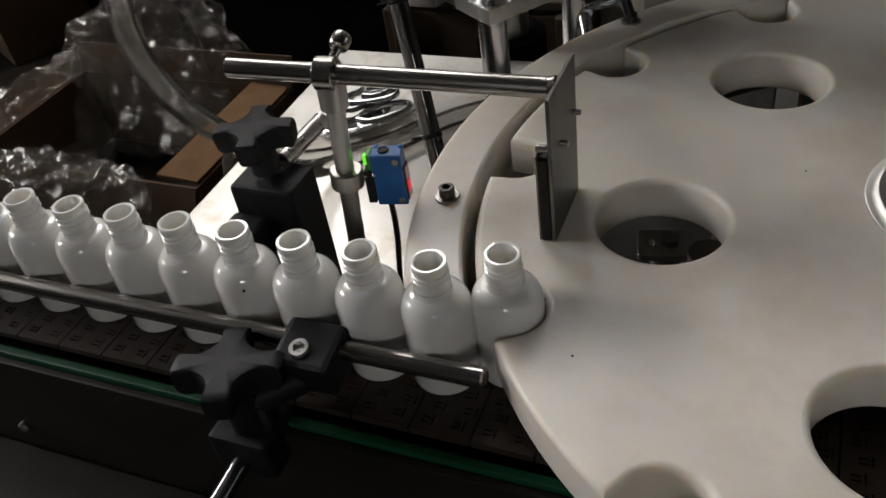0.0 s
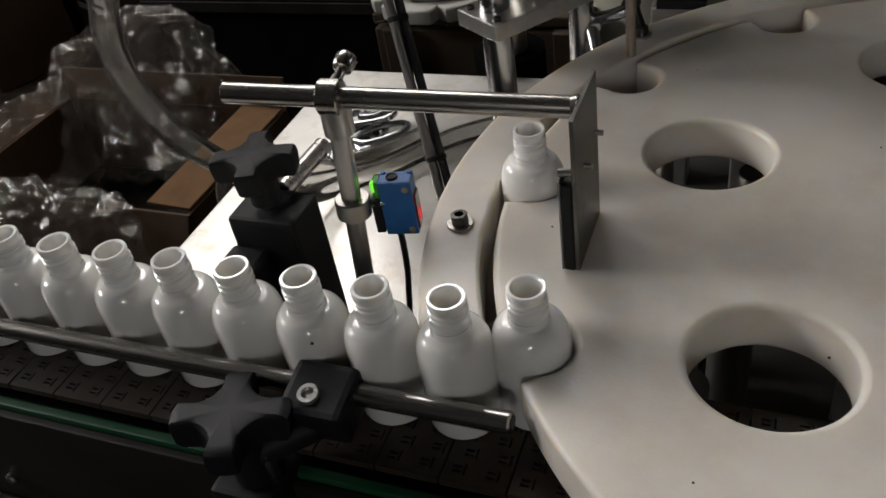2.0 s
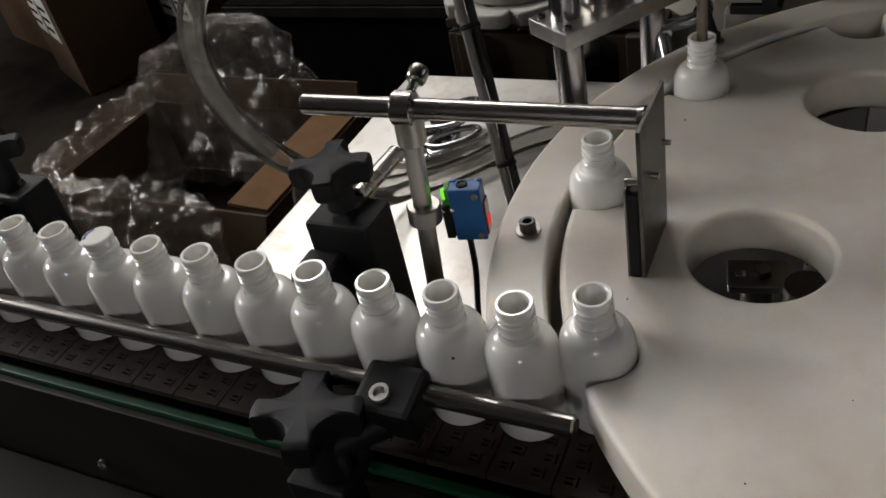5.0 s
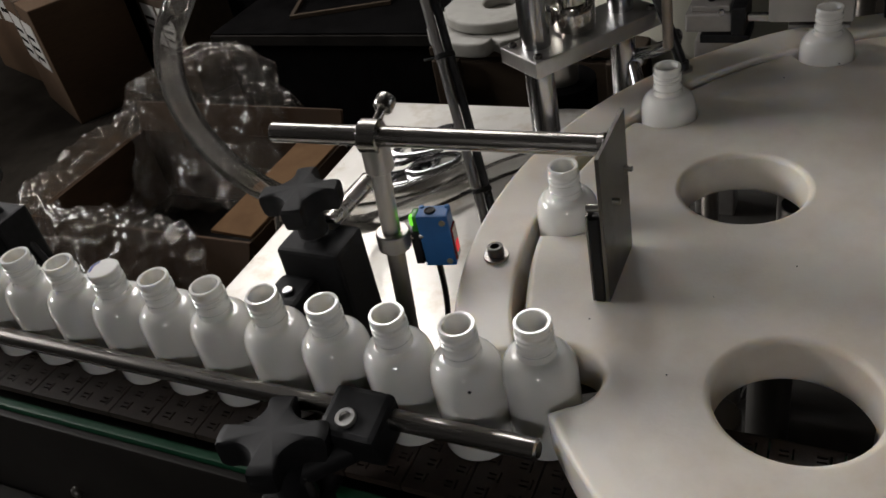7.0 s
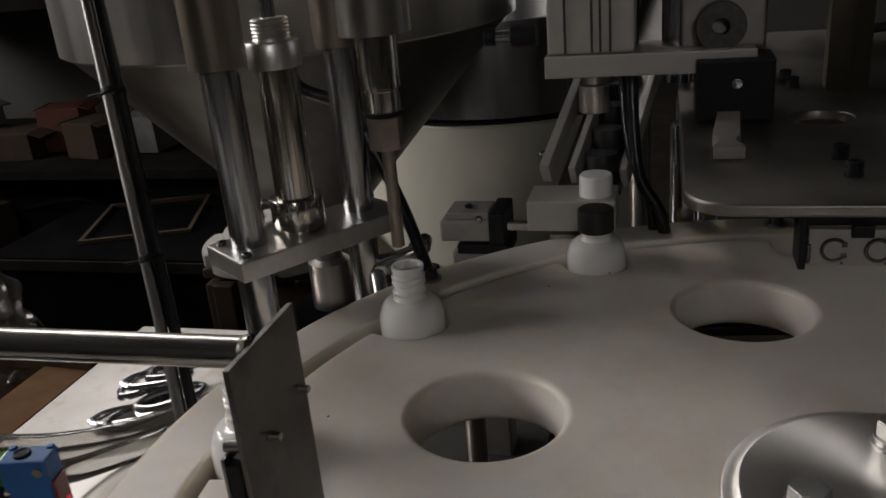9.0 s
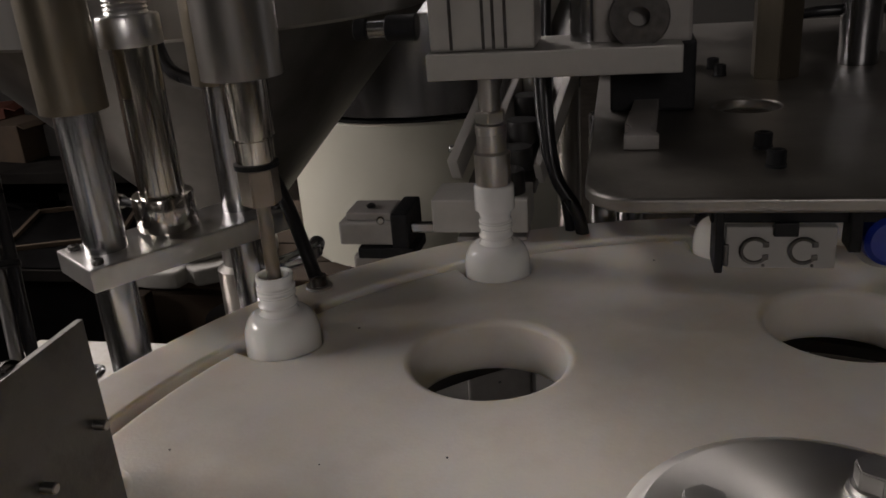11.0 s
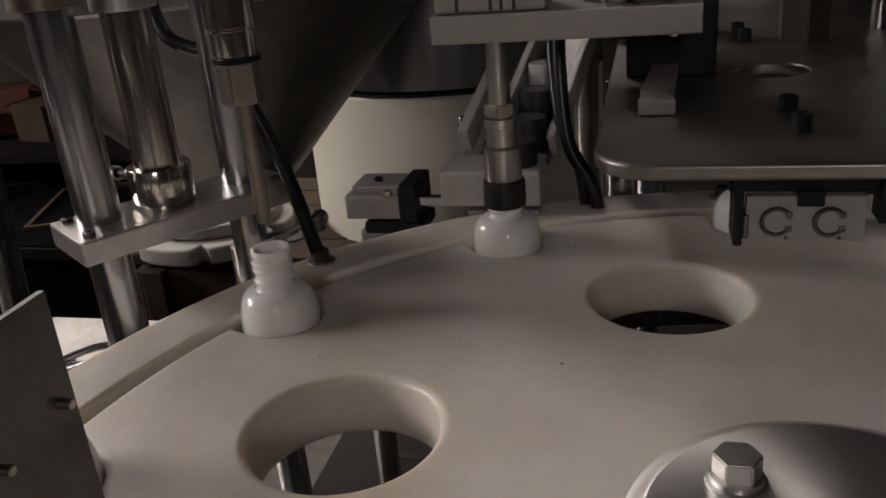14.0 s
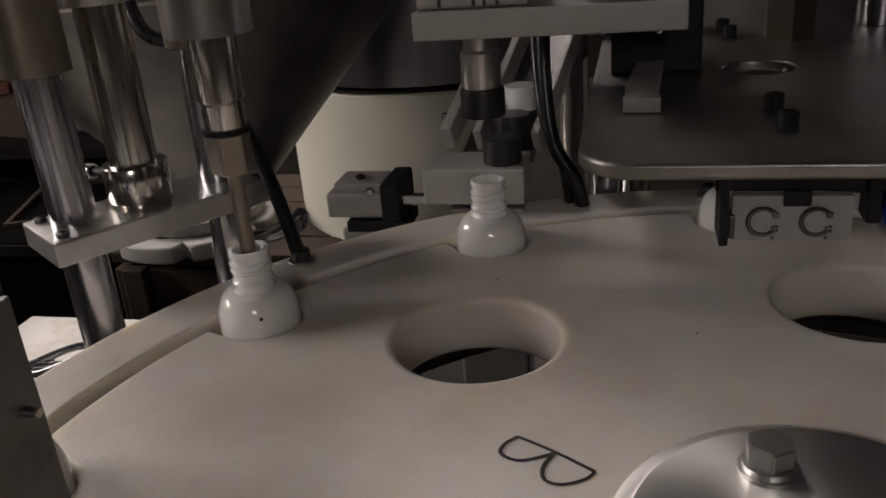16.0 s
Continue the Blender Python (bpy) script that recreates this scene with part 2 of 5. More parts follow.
M_SPOT = glow("lit_red_spot", (0.9, 0.03, 0.04), 0.5)
M_LED = glow("lit_green_indicator", (0.16, 0.80, 0.04), 1.0)
M_LEDBOX = mat("green_clear_plastic", (0.03, 0.22, 0.02), 0.2, var=0.3, scale=150, coat=0.4)
M_PANE = glow("bright_window_pane", (0.9, 0.95, 1.0), 1.2)

# Highlights off, to keep these background surfaces dim under the roof light.
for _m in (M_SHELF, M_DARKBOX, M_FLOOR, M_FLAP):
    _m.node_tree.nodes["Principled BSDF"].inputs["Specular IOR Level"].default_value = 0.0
for _m in (M_BLACK, M_RUBBER, M_SIDE, M_CARD, M_WOOD, M_DIMCARD):
    _m.node_tree.nodes["Principled BSDF"].inputs["Specular IOR Level"].default_value = 0.22

# ---- mesh helpers ----


def finish(name, bm, material, smooth=True):
    bmesh.ops.recalc_face_normals(bm, faces=bm.faces)
    me = bpy.data.meshes.new(name)
    bm.to_mesh(me)
    bm.free()
    me.materials.append(material)
    if smooth:
        me.polygons.foreach_set("use_smooth", [True] * len(me.polygons))
        me.set_sharp_from_angle(angle=radians(35))
    return me


def part(name, bm, material, parent=None, label="", smooth=True):
    me = bm if isinstance(bm, bpy.types.Mesh) else finish(name, bm, material, smooth)
    if isinstance(bm, bpy.types.Mesh) and not me.materials:
        me.materials.append(material)
    ob = new(name, me)
    if parent:
        ob.parent = parent
    if label:
        tagged(ob, label)
    return ob


def thing(name, label, category, at=(0, 0, 0), rz=0, group="", kind=""):
    ob = new(name)
    ob.empty_display_size = 0.02
    ob.matrix_basis = pose(*at, 0, 0, rz)
    return tagged(ob, label, category, group, kind)


def box(x0, x1, y0, y1, z0, z1, bevel=0.0015, bm=None):
    bm = bm or bmesh.new()
    r = bmesh.ops.create_cube(bm, size=1, matrix=Matrix.LocRotScale(((x0 + x1) / 2, (y0 + y1) / 2, (z0 + z1) / 2), None, (x1 - x0, y1 - y0, z1 - z0)))
    if bevel:
        es = list({e for v in r["verts"] for e in v.link_edges})
        bmesh.ops.bevel(bm, geom=es, offset=bevel, segments=2, affect="EDGES", profile=0.6)
    return bm


def lathe(profile, seg=40, bm=None, m=Matrix()):
    """Turns a list of (radius, height) about z; radius 0 closes an end."""
    bm = bm or bmesh.new()
    rings = []
    for r, z in profile:
        if r < 1e-6:
            rings.append([bm.verts.new(m @ Vector((0, 0, z)))])
        else:
            rings.append([bm.verts.new(m @ Vector((r * math.cos(2 * math.pi * i / seg), r * math.sin(2 * math.pi * i / seg), z))) for i in range(seg)])
    for a, b in zip(rings, rings[1:]):
        for i in range(seg):
            j = (i + 1) % seg
            if len(a) == 1 and len(b) > 1:
                bm.faces.new((a[0], b[i], b[j]))
            elif len(b) == 1 and len(a) > 1:
                bm.faces.new((a[i], a[j], b[0]))
            elif len(a) > 1:
                bm.faces.new((a[i], a[j], b[j], b[i]))
    return bm


def cyl(p, q, r, seg=28, bevel=0.0008, bm=None):
    """A turned bar from p to q with softened ends."""
    p, q = Vector(p), Vector(q)
    d = q - p
    m = Matrix.Translation(p) @ d.to_track_quat("Z", "Y").to_matrix().to_4x4()
    h = d.length
    b = min(bevel, r * 0.4, h * 0.3)
    return lathe([(0, 0), (r - b, 0), (r, b), (r, h - b), (r - b, h), (0, h)], seg, bm, m)


def tube(points, r, seg=14, bm=None, sub=8, wobble=0.0, inner=0.0):
    """A round hose or cable along a smooth line through the points."""
    bm = bm or bmesh.new()
    pts = [Vector(p) for p in points]
    line = []
    for i in range(len(pts) - 1):
        p0, p1, p2, p3 = pts[max(i - 1, 0)], pts[i], pts[i + 1], pts[min(i + 2, len(pts) - 1)]
        for k in range(sub):
            t = k / sub
            line.append(0.5 * (2 * p1 + (p2 - p0) * t + (2 * p0 - 5 * p1 + 4 * p2 - p3) * t * t + (3 * p1 - p0 - 3 * p2 + p3) * t ** 3))
    line.append(pts[-1])
    up, rings = Vector((0.3, 0.2, 1)).normalized(), []
    for i, p in enumerate(line):
        d = (line[min(i + 1, len(line) - 1)] - line[max(i - 1, 0)]).normalized()
        a = (up - d * up.dot(d)).normalized()
        b = d.cross(a)
        up = a
        rr = r * (1 + wobble * noise.noise(p * 30))
        rings.append([bm.verts.new(p + rr * (a * math.cos(2 * math.pi * k / seg) + b * math.sin(2 * math.pi * k / seg))) for k in range(seg)])
    for a, b in zip(rings, rings[1:]):
        for k in range(seg):
            bm.faces.new((a[k], a[(k + 1) % seg], b[(k + 1) % seg], b[k]))
    bm.faces.new(list(reversed(rings[0])))
    bm.faces.new(rings[-1])
    return bm


def slab(outlines, z0, z1, lip=0.0, steps=4):
    """A plate with the outlines (the first outside, the rest holes), from z0 to z1, with rounded lips."""
    cu = bpy.data.curves.new("outline", "CURVE")
    cu.dimensions, cu.fill_mode = "2D", "BOTH"
    cu.extrude = (z1 - z0) / 2 - lip
    cu.bevel_depth, cu.bevel_resolution, cu.offset = lip, steps, -lip
    for pts in outlines:
        sp = cu.splines.new("POLY")
        sp.points.add(len(pts) - 1)
        sp.points.foreach_set("co", [c for x, y in pts for c in (x, y, 0, 1)])
        sp.use_cyclic_u = True
    ob = bpy.data.objects.new("outline", cu)
    scene.collection.objects.link(ob)
    me = bpy.data.meshes.new_from_object(ob.evaluated_get(bpy.context.evaluated_depsgraph_get()))
    bpy.data.objects.remove(ob)
    bpy.data.curves.remove(cu)
    bm = bmesh.new()
    bm.from_mesh(me)
    bmesh.ops.remove_doubles(bm, verts=bm.verts, dist=1e-5)
    bmesh.ops.recalc_face_normals(bm, faces=bm.faces)
    bm.to_mesh(me)
    bm.free()
    me.transform(Matrix.Translation((0, 0, (z0 + z1) / 2)))
    me.materials.clear()
    me.polygons.foreach_set("use_smooth", [True] * len(me.polygons))
    me.set_sharp_from_angle(angle=radians(40))
    return me


def round_rect(x0, x1, y0, y1, r, n=8):
    pts = []
    for cx, cy, a0 in ((x1 - r, y1 - r, 0), (x0 + r, y1 - r, 90), (x0 + r, y0 + r, 180), (x1 - r, y0 + r, 270)):
        pts += [(cx + r * math.cos(radians(a0 + 90 * i / n)), cy + r * math.sin(radians(a0 + 90 * i / n))) for i in range(n + 1)]
    return pts


def ring_pts(cx, cy, r, n=72):
    return [(cx + r * math.cos(2 * math.pi * i / n), cy + r * math.sin(2 * math.pi * i / n)) for i in range(n)]


def hexagon(p, r, h, bm=None, bevel=0.0006):
    bm = bm or bmesh.new()
    r0 = bmesh.ops.create_cone(bm, cap_ends=True, segments=6, radius1=r, radius2=r, depth=h, matrix=Matrix.Translation((p[0], p[1], p[2] + h / 2)))
    bmesh.ops.bevel(bm, geom=list({e for v in r0["verts"] for e in v.link_edges}), offset=bevel, segments=2, affect="EDGES")
    return bm


def socket_bolt(name, label, p, r=0.0055, h=0.0085, washer=0.0085, group="", material=None):
    b = thing(name, label, "bolt", p, group=group)
    part("head", lathe([(0, 0.0015), (r, 0.0015), (r, h - 0.0006), (r - 0.0008, h), (r * 0.55, h), (r * 0.5, h - 0.004), (0, h - 0.004)], 24), material or M_BOLT, b)
    part("washer", lathe([(0, 0), (washer, 0), (washer, 0.0013), (washer - 0.0003, 0.0016), (0, 0.0016)], 28), material or M_STEEL, b, "" if material else "bright steel washer")
    return b

# ---- plan ----
CX, CY, TOP = 0.165, 0.443, 0.9425          # axis of the star wheel and the height of its top
PITCH_R = 0.293                           # pocket circle
LINE_Y, BELT = 0.277, 0.893               # line of the bottles and top of the chain
BOTTLE_R, GAP = 0.0213, 0.043
ROW_Y = 0.2815                            # line of the waiting bottles
DECK = 0.72
START, PERIOD, TURN_TIME = 0.4575, 2.7925, 0.95


def station(deg, z=0.0):
    return Vector((CX + PITCH_R * math.cos(radians(deg)), CY + PITCH_R * math.sin(radians(deg)), z))


# ---- setting ----
def build_hall():
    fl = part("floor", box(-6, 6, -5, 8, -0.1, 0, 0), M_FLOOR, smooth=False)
    tagged(fl, "dusty concrete workshop floor, darkened for the dim hall", "floor", kind="structure")
    H = 4.5
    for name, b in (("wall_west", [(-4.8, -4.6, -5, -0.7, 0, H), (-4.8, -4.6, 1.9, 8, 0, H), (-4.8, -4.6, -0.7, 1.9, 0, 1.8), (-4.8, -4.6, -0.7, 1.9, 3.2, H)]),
                    ("wall_east", [(6, 6.2, -5, 2.2, 0, H), (6, 6.2, 4.2, 8, 0, H), (6, 6.2, 2.2, 4.2, 0, 2.0), (6, 6.2, 2.2, 4.2, 3.2, H)]),
                    ("wall_south", [(-6, 0.6, -5.2, -5, 0, H), (1.8, 6, -5.2, -5, 0, H), (0.6, 1.8, -5.2, -5, 0, 2.3), (0.6, 1.8, -5.2, -5, 3.5, H)]),
                    ("wall_north", [(-6, 6, 8, 8.2, 0, H)])):
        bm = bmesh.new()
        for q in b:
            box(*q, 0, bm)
        tagged(part(name, bm, M_WALL, smooth=False), "plastered workshop wall, coloured dark for the dim hall", "wall", kind="structure")
    bm = bmesh.new()
    for q in ((-6.2, -4.2, -5.2, 8.2, H, H + 0.2), (-0.6, 6.2, -5.2, 8.2, H, H + 0.2), (-4.2, -0.6, -5.2, 2.4, H, H + 0.2), (-4.2, -0.6, 4.7, 8.2, H, H + 0.2)):
        box(*q, 0, bm)
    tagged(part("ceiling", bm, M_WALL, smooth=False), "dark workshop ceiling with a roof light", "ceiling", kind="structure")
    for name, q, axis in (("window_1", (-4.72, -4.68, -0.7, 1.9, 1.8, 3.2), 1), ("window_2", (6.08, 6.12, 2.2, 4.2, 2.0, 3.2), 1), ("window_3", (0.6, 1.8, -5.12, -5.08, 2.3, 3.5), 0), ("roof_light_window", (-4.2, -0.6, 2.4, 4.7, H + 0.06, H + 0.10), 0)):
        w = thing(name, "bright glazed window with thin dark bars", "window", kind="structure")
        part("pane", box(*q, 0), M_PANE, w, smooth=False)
        bm = bmesh.new()
        for k in range(1, 4):
            if axis:
                y = q[2] + (q[3] - q[2]) * k / 4
                box(q[0] - 0.03, q[1] + 0.03, y - 0.025, y + 0.025, q[4], q[5], 0, bm)
            else:
                x = q[0] + (q[1] - q[0]) * k / 4
                box(x - 0.025, x + 0.025, q[2] - (0 if name[0] == "r" else 0.03), q[3] + (0 if name[0] == "r" else 0.03), q[4] - (0.03 if name[0] == "r" else 0), q[5], 0, bm)
        part("window_bars", bm, M_SHELF, w, smooth=False)


build_hall()


# ---- machine body ----
def build_machine_base():
    b = thing("machine_base", "pale stained steel machine cabinet with a flat deck", "machine")
    part("deck", box(-0.59, 0.95, 0.36, 0.985, DECK - 0.012, DECK, 0.002), M_DECK, b, "stained bright deck plate", False)
    part("cabinet", box(-0.57, 0.93, 0.38, 0.965, 0.05, DECK - 0.013, 0.004), M_SIDE, b, "dark cabinet panels", False)
    for x in (-0.5, 0.86):
        for y in (0.43, 0.92):
            part("foot", cyl((x, y, 0), (x, y, 0.05), 0.025), M_RUBBER, b)
    part("turret", lathe([(0, DECK), (0.085, DECK), (0.085, 0.83), (0.05, 0.835), (0.05, 0.909), (0, 0.909)], 40, None, Matrix.Translation((CX, CY, 0))), M_STEEL, b, "turned steel turret under the wheel")
    part("drip_plate", slab([[(-0.15, 0.366), (0.46, 0.366), (0.46, 0.97), (-0.15, 0.97)]], DECK + 0.001, DECK + 0.007, 0.001), M_DULL, b, "dull dark plate on the deck")
    # what shows through the holes of the wheel
    for a, r in ((172, 0.16), (135, 0.215), (118, 0.17), (205, 0.2), (232, 0.16)):
        x, y = CX + r * math.cos(radians(a)), CY + r * math.sin(radians(a))
        part("post", cyl((x, y, DECK), (x, y, 0.86), 0.016), M_SHEET, b)
    part("motor_cover", box(0.0, 0.10, 0.62, 0.72, DECK, 0.80, 0.006), M_BLACK, b, "black motor cover")
    part("slanting_bar", cyl((-0.02, 0.50, DECK + 0.005), (0.03, 0.56, 0.85), 0.005), M_CHROME, b)
    k = part("adjust_plate", slab([round_rect(-0.022, 0.022, -0.016, 0.016, 0.003), round_rect(-0.016, -0.009, -0.004, 0.004, 0.003)], 0.832, 0.838, 0.0006), M_STEEL, b, "slotted bright adjusting plate")
    k.matrix_basis = pose(-0.0295, 0.4955, 0, 0, 0, 10)
    part("adjust_bolt", hexagon((-0.0265, 0.4955, 0.838), 0.0075, 0.006), M_CHROME, b)
    part("adjust_stay", cyl((-0.0295, 0.4955, DECK + 0.007), (-0.0295, 0.4955, 0.832), 0.012), M_SHEET, b)
    part("red_tag", box(0.0, 0.03, 0.57, 0.60, DECK, DECK + 0.05, 0.002), M_REDLENS, b, "red plastic block")
    return b


build_machine_base()


def ring_sector(r0, r1, a0, a1, n=80):
    out = [(CX + r1 * math.cos(radians(a0 + (a1 - a0) * i / n)), CY + r1 * math.sin(radians(a0 + (a1 - a0) * i / n))) for i in range(n + 1)]
    return out + [(CX + r0 * math.cos(radians(a1 + (a0 - a1) * i / n)), CY + r0 * math.sin(radians(a1 + (a0 - a1) * i / n))) for i in range(n + 1)]


def build_guide_ring():
    g = thing("guide_ring", "curved white plastic guide rail round the star wheel", "guide rail")
    rail = part("rail", slab([ring_sector(0.3155, 0.352, 42, 205)], 0.906, TOP, 0.0025), M_HDPE, g)
    for f in rail.data.polygons:
        f.use_smooth = abs(f.normal.z) < 0.999
    part("dead_plate", slab([ring_sector(0.262, 0.352, 42, 203)], 0.885, BELT, 0.0005), M_PLATE, g, "steel sliding plate")
    for a in (195, 165, 135, 108, 80, 55):
        x, y = CX + 0.336 * math.cos(radians(a)), CY + 0.336 * math.sin(radians(a))
        part("spacer", cyl((x, y, 0.893), (x, y, 0.906), 0.008), M_STEEL, g)
        part("leg", cyl((x, y, DECK), (x, y, 0.885), 0.008), M_STEEL, g)
    for a, ra in ((189.4, 0.331), (139.6, 0.3385), (92, 0.335)):
        x, y = CX + ra * math.cos(radians(a)), CY + ra * math.sin(radians(a))
        socket_bolt("socket_bolt", "socket head bolt with washer in the white guide rail", (x, y, TOP), group="guide rail bolts")


build_guide_ring()


def build_star_wheel():
    w = thing("star_wheel", "thick white plastic star wheel with pockets and six round holes", "star wheel", (CX, CY, 0))
    R, pr = 0.3075, 0.0222
    pts = []
    half = math.degrees(math.asin(pr / R)) + 0.25
    for k in range(12):
        a = 150 + 30 * k
        # rim up to the pocket, then round its floor
        for i in range(13):
            t = a - 30 + half + (30 - 2 * half) * i / 12
            pts.append((R * math.cos(radians(t)), R * math.sin(radians(t))))
        c = Vector((PITCH_R * math.cos(radians(a)), PITCH_R * math.sin(radians(a))))
        u = c.normalized()
        v = Vector((-u.y, u.x))
        for i in range(19):
            b = radians(-8 + 196 * i / 18)
            p = c - v * pr * math.cos(b) - u * pr * math.sin(b)
            if p.length < R - 0.001:
                pts.append((p.x, p.y))
    holes = [ring_pts(0.191 * math.cos(radians(135 + 60 * k)), 0.191 * math.sin(radians(135 + 60 * k)), 0.0408) for k in range(6)]
    disc = part("disc", slab([pts, ring_pts(0, 0, 0.02)] + holes, TOP - 0.032, TOP, 0.0042, 5), M_HDPE, w)
    for f in disc.data.polygons:
        f.use_smooth = abs(f.normal.z) < 0.999
    hub = part("hub_plate", lathe([(0.045, TOP - 0.004), (0.0695, TOP - 0.004), (0.0695, TOP + 0.0022), (0.0688, TOP + 0.0030), (0.0632, TOP + 0.0056), (0.0622, TOP + 0.0058), (0, TOP + 0.0058)], 72), M_HUB, w, "turned steel hub plate with ring marks")
    for f in hub.data.polygons:
        f.use_smooth = abs(f.normal.z) < 0.999
    for k in range(3):
        a = radians(291 + 120 * k)
        x, y = 0.039 * math.cos(a), 0.039 * math.sin(a)
        b = part("hub_bolt", hexagon((x, y, TOP + 0.0098), 0.0086, 0.0080, lathe([(0, TOP + 0.0056), (0.0106, TOP + 0.0056), (0.0106, TOP + 0.0072), (0.0092, TOP + 0.0075), (0.0092, TOP + 0.0097), (0, TOP + 0.0097)], 24, None, Matrix.Translation((x, y, 0)))), M_ALU, w, "hexagon steel bolt with washers")
    # a letter in marker pen: a stem, and two bowls that do not meet it
    c, s = math.cos(radians(-32)), math.sin(radians(-32))

    def on_wheel(u, v):
        return (0.0735 - CX + u * c - v * s, 0.4835 - CY + u * s + v * c, TOP + 0.0006)
    a30 = radians(180)
    rot = Matrix.Rotation(a30, 4, "Z")
    strokes = ([(-0.0185, 0.005), (0.0, 0.006), (0.0175, 0.0055)], [(-0.0185, 0.005), (-0.0195, -0.002), (-0.0165, -0.0075), (-0.008, -0.006), (-0.001, 0.005)], [(-0.001, 0.005), (0.001, -0.004), (0.006, -0.0095), (0.0125, -0.0075), (0.0172, 0.0), (0.0175, 0.0055)])
    bm = bmesh.new()
    for st in strokes:
        tube([rot @ Vector(on_wheel(u, v)) for u, v in st], 0.00085, 6, bm, 6)
    for v in bm.verts:
        v.co.z = TOP + 0.0003 + (v.co.z - TOP - 0.0006) * 0.25
    part("letter", bm, M_INK, w, "letter B in black marker pen")
    bm = bmesh.new()
    for k in range(13):
        a, r = random.uniform(0, 2 * math.pi), random.uniform(0.085, 0.29)
        x, y = r * math.cos(a), r * math.sin(a)
        q = random.uniform(0.0004, 0.0009)
        lathe([(q, TOP - 0.0002), (q * 0.8, TOP + 0.0003), (0, TOP + 0.0004)], 7, bm, Matrix.Translation((x, y, 0)))
    tagged(part("dirt_specks", bm, M_INK, w), "dark specks of dirt", kind="stuff")
    return w


M_HUB = mat("turned_hub_steel", (0.78, 0.76, 0.72), 0.42, 1.0, var=0.08, scale=25, bump=0.05, bscale=500)
_b = M_HUB.node_tree.nodes["Principled BSDF"]
_b.inputs["Anisotropic"].default_value = 0.75
_t = M_HUB.node_tree.nodes.new("ShaderNodeTangent")
_t.direction_type, _t.axis = "RADIAL", "Z"
M_HUB.node_tree.links.new(_t.outputs[0], _b.inputs["Tangent"])
star_wheel = build_star_wheel()


# ---- conveyor ----
def build_conveyor():
    c = thing("conveyor", "dark steel chain conveyor with green wear strips", "conveyor")
    for y0, y1 in ((LINE_Y - 0.0575, LINE_Y - 0.0515), (LINE_Y + 0.0515, LINE_Y + 0.0575)):
        part("side_plate", box(-1.7, 0.85, y0, y1, 0.74, BELT - 0.0155, 0.0015), M_SIDE, c, "dark stained steel side plate", False)
    for y in (LINE_Y - 0.0475, LINE_Y + 0.0475):
        part("wear_strip", box(-1.7, 0.85, y - 0.0035, y + 0.0035, BELT - 0.03, BELT - 0.012, 0.0015), M_GREEN, c, "green plastic wear strip", False)
    part("bed", box(-1.7, 0.85, LINE_Y - 0.051, LINE_Y + 0.051, BELT - 0.045, BELT - 0.031, 0.001), M_SIDE, c, "", False)
    part("apron", box(-1.7, 0.85, LINE_Y - 0.30, LINE_Y - 0.059, 0.765, 0.775, 0.002), M_SIDE, c, "dark steel apron tray", False)
    for x in (-1.5, -0.7, 0.3):
        part("leg", box(x, x + 0.04, LINE_Y - 0.05, LINE_Y + 0.05, 0, 0.74, 0.003), M_SIDE, c, "", False)
    for x in (-0.47, -0.86):
        part("screw", lathe([(0, 0), (0.005, 0), (0.005, 0.003), (0.003, 0.0045), (0, 0.0045)], 14, None, pose(x, LINE_Y - 0.0575, 0.80, 90, 0, 0)), M_STEEL, c)
    return c


build_conveyor()


def build_chain():
    ch = thing("conveyor_chain", "brown plastic flat-top conveyor chain with slotted links", "chain")
    L = 0.0381
    slots = []
    for k, cy in enumerate((-0.0335, -0.022, -0.0105, 0.001, 0.0125, 0.024, 0.0345)):
        for cx in (0.0085, 0.0275):
            cx += 0.0035 * (k % 2)
            for d in (-0.0024, 0.0008):
                slots.append([(cx - 0.0032, cy + d), (cx + 0.0018, cy + d), (cx + 0.0018, cy + d + 0.0013), (cx - 0.0032, cy + d + 0.0013)])
            slots.append([(cx + 0.0033, cy - 0.0036), (cx + 0.0044, cy - 0.0036), (cx + 0.0044, cy + 0.0036), (cx + 0.0033, cy + 0.0036)])
    me = slab([[(0.0006, -0.0425), (0.0375, -0.0425), (0.0375, 0.0425), (0.0006, 0.0425)]] + slots, BELT - 0.005, BELT, 0)
    me.materials.append(M_BELT)
    for k in range(46):
        o = part("link", me, M_BELT, ch)
        o.location = (-1.62 + L * k, LINE_Y, 0)
    return ch


chain = build_chain()


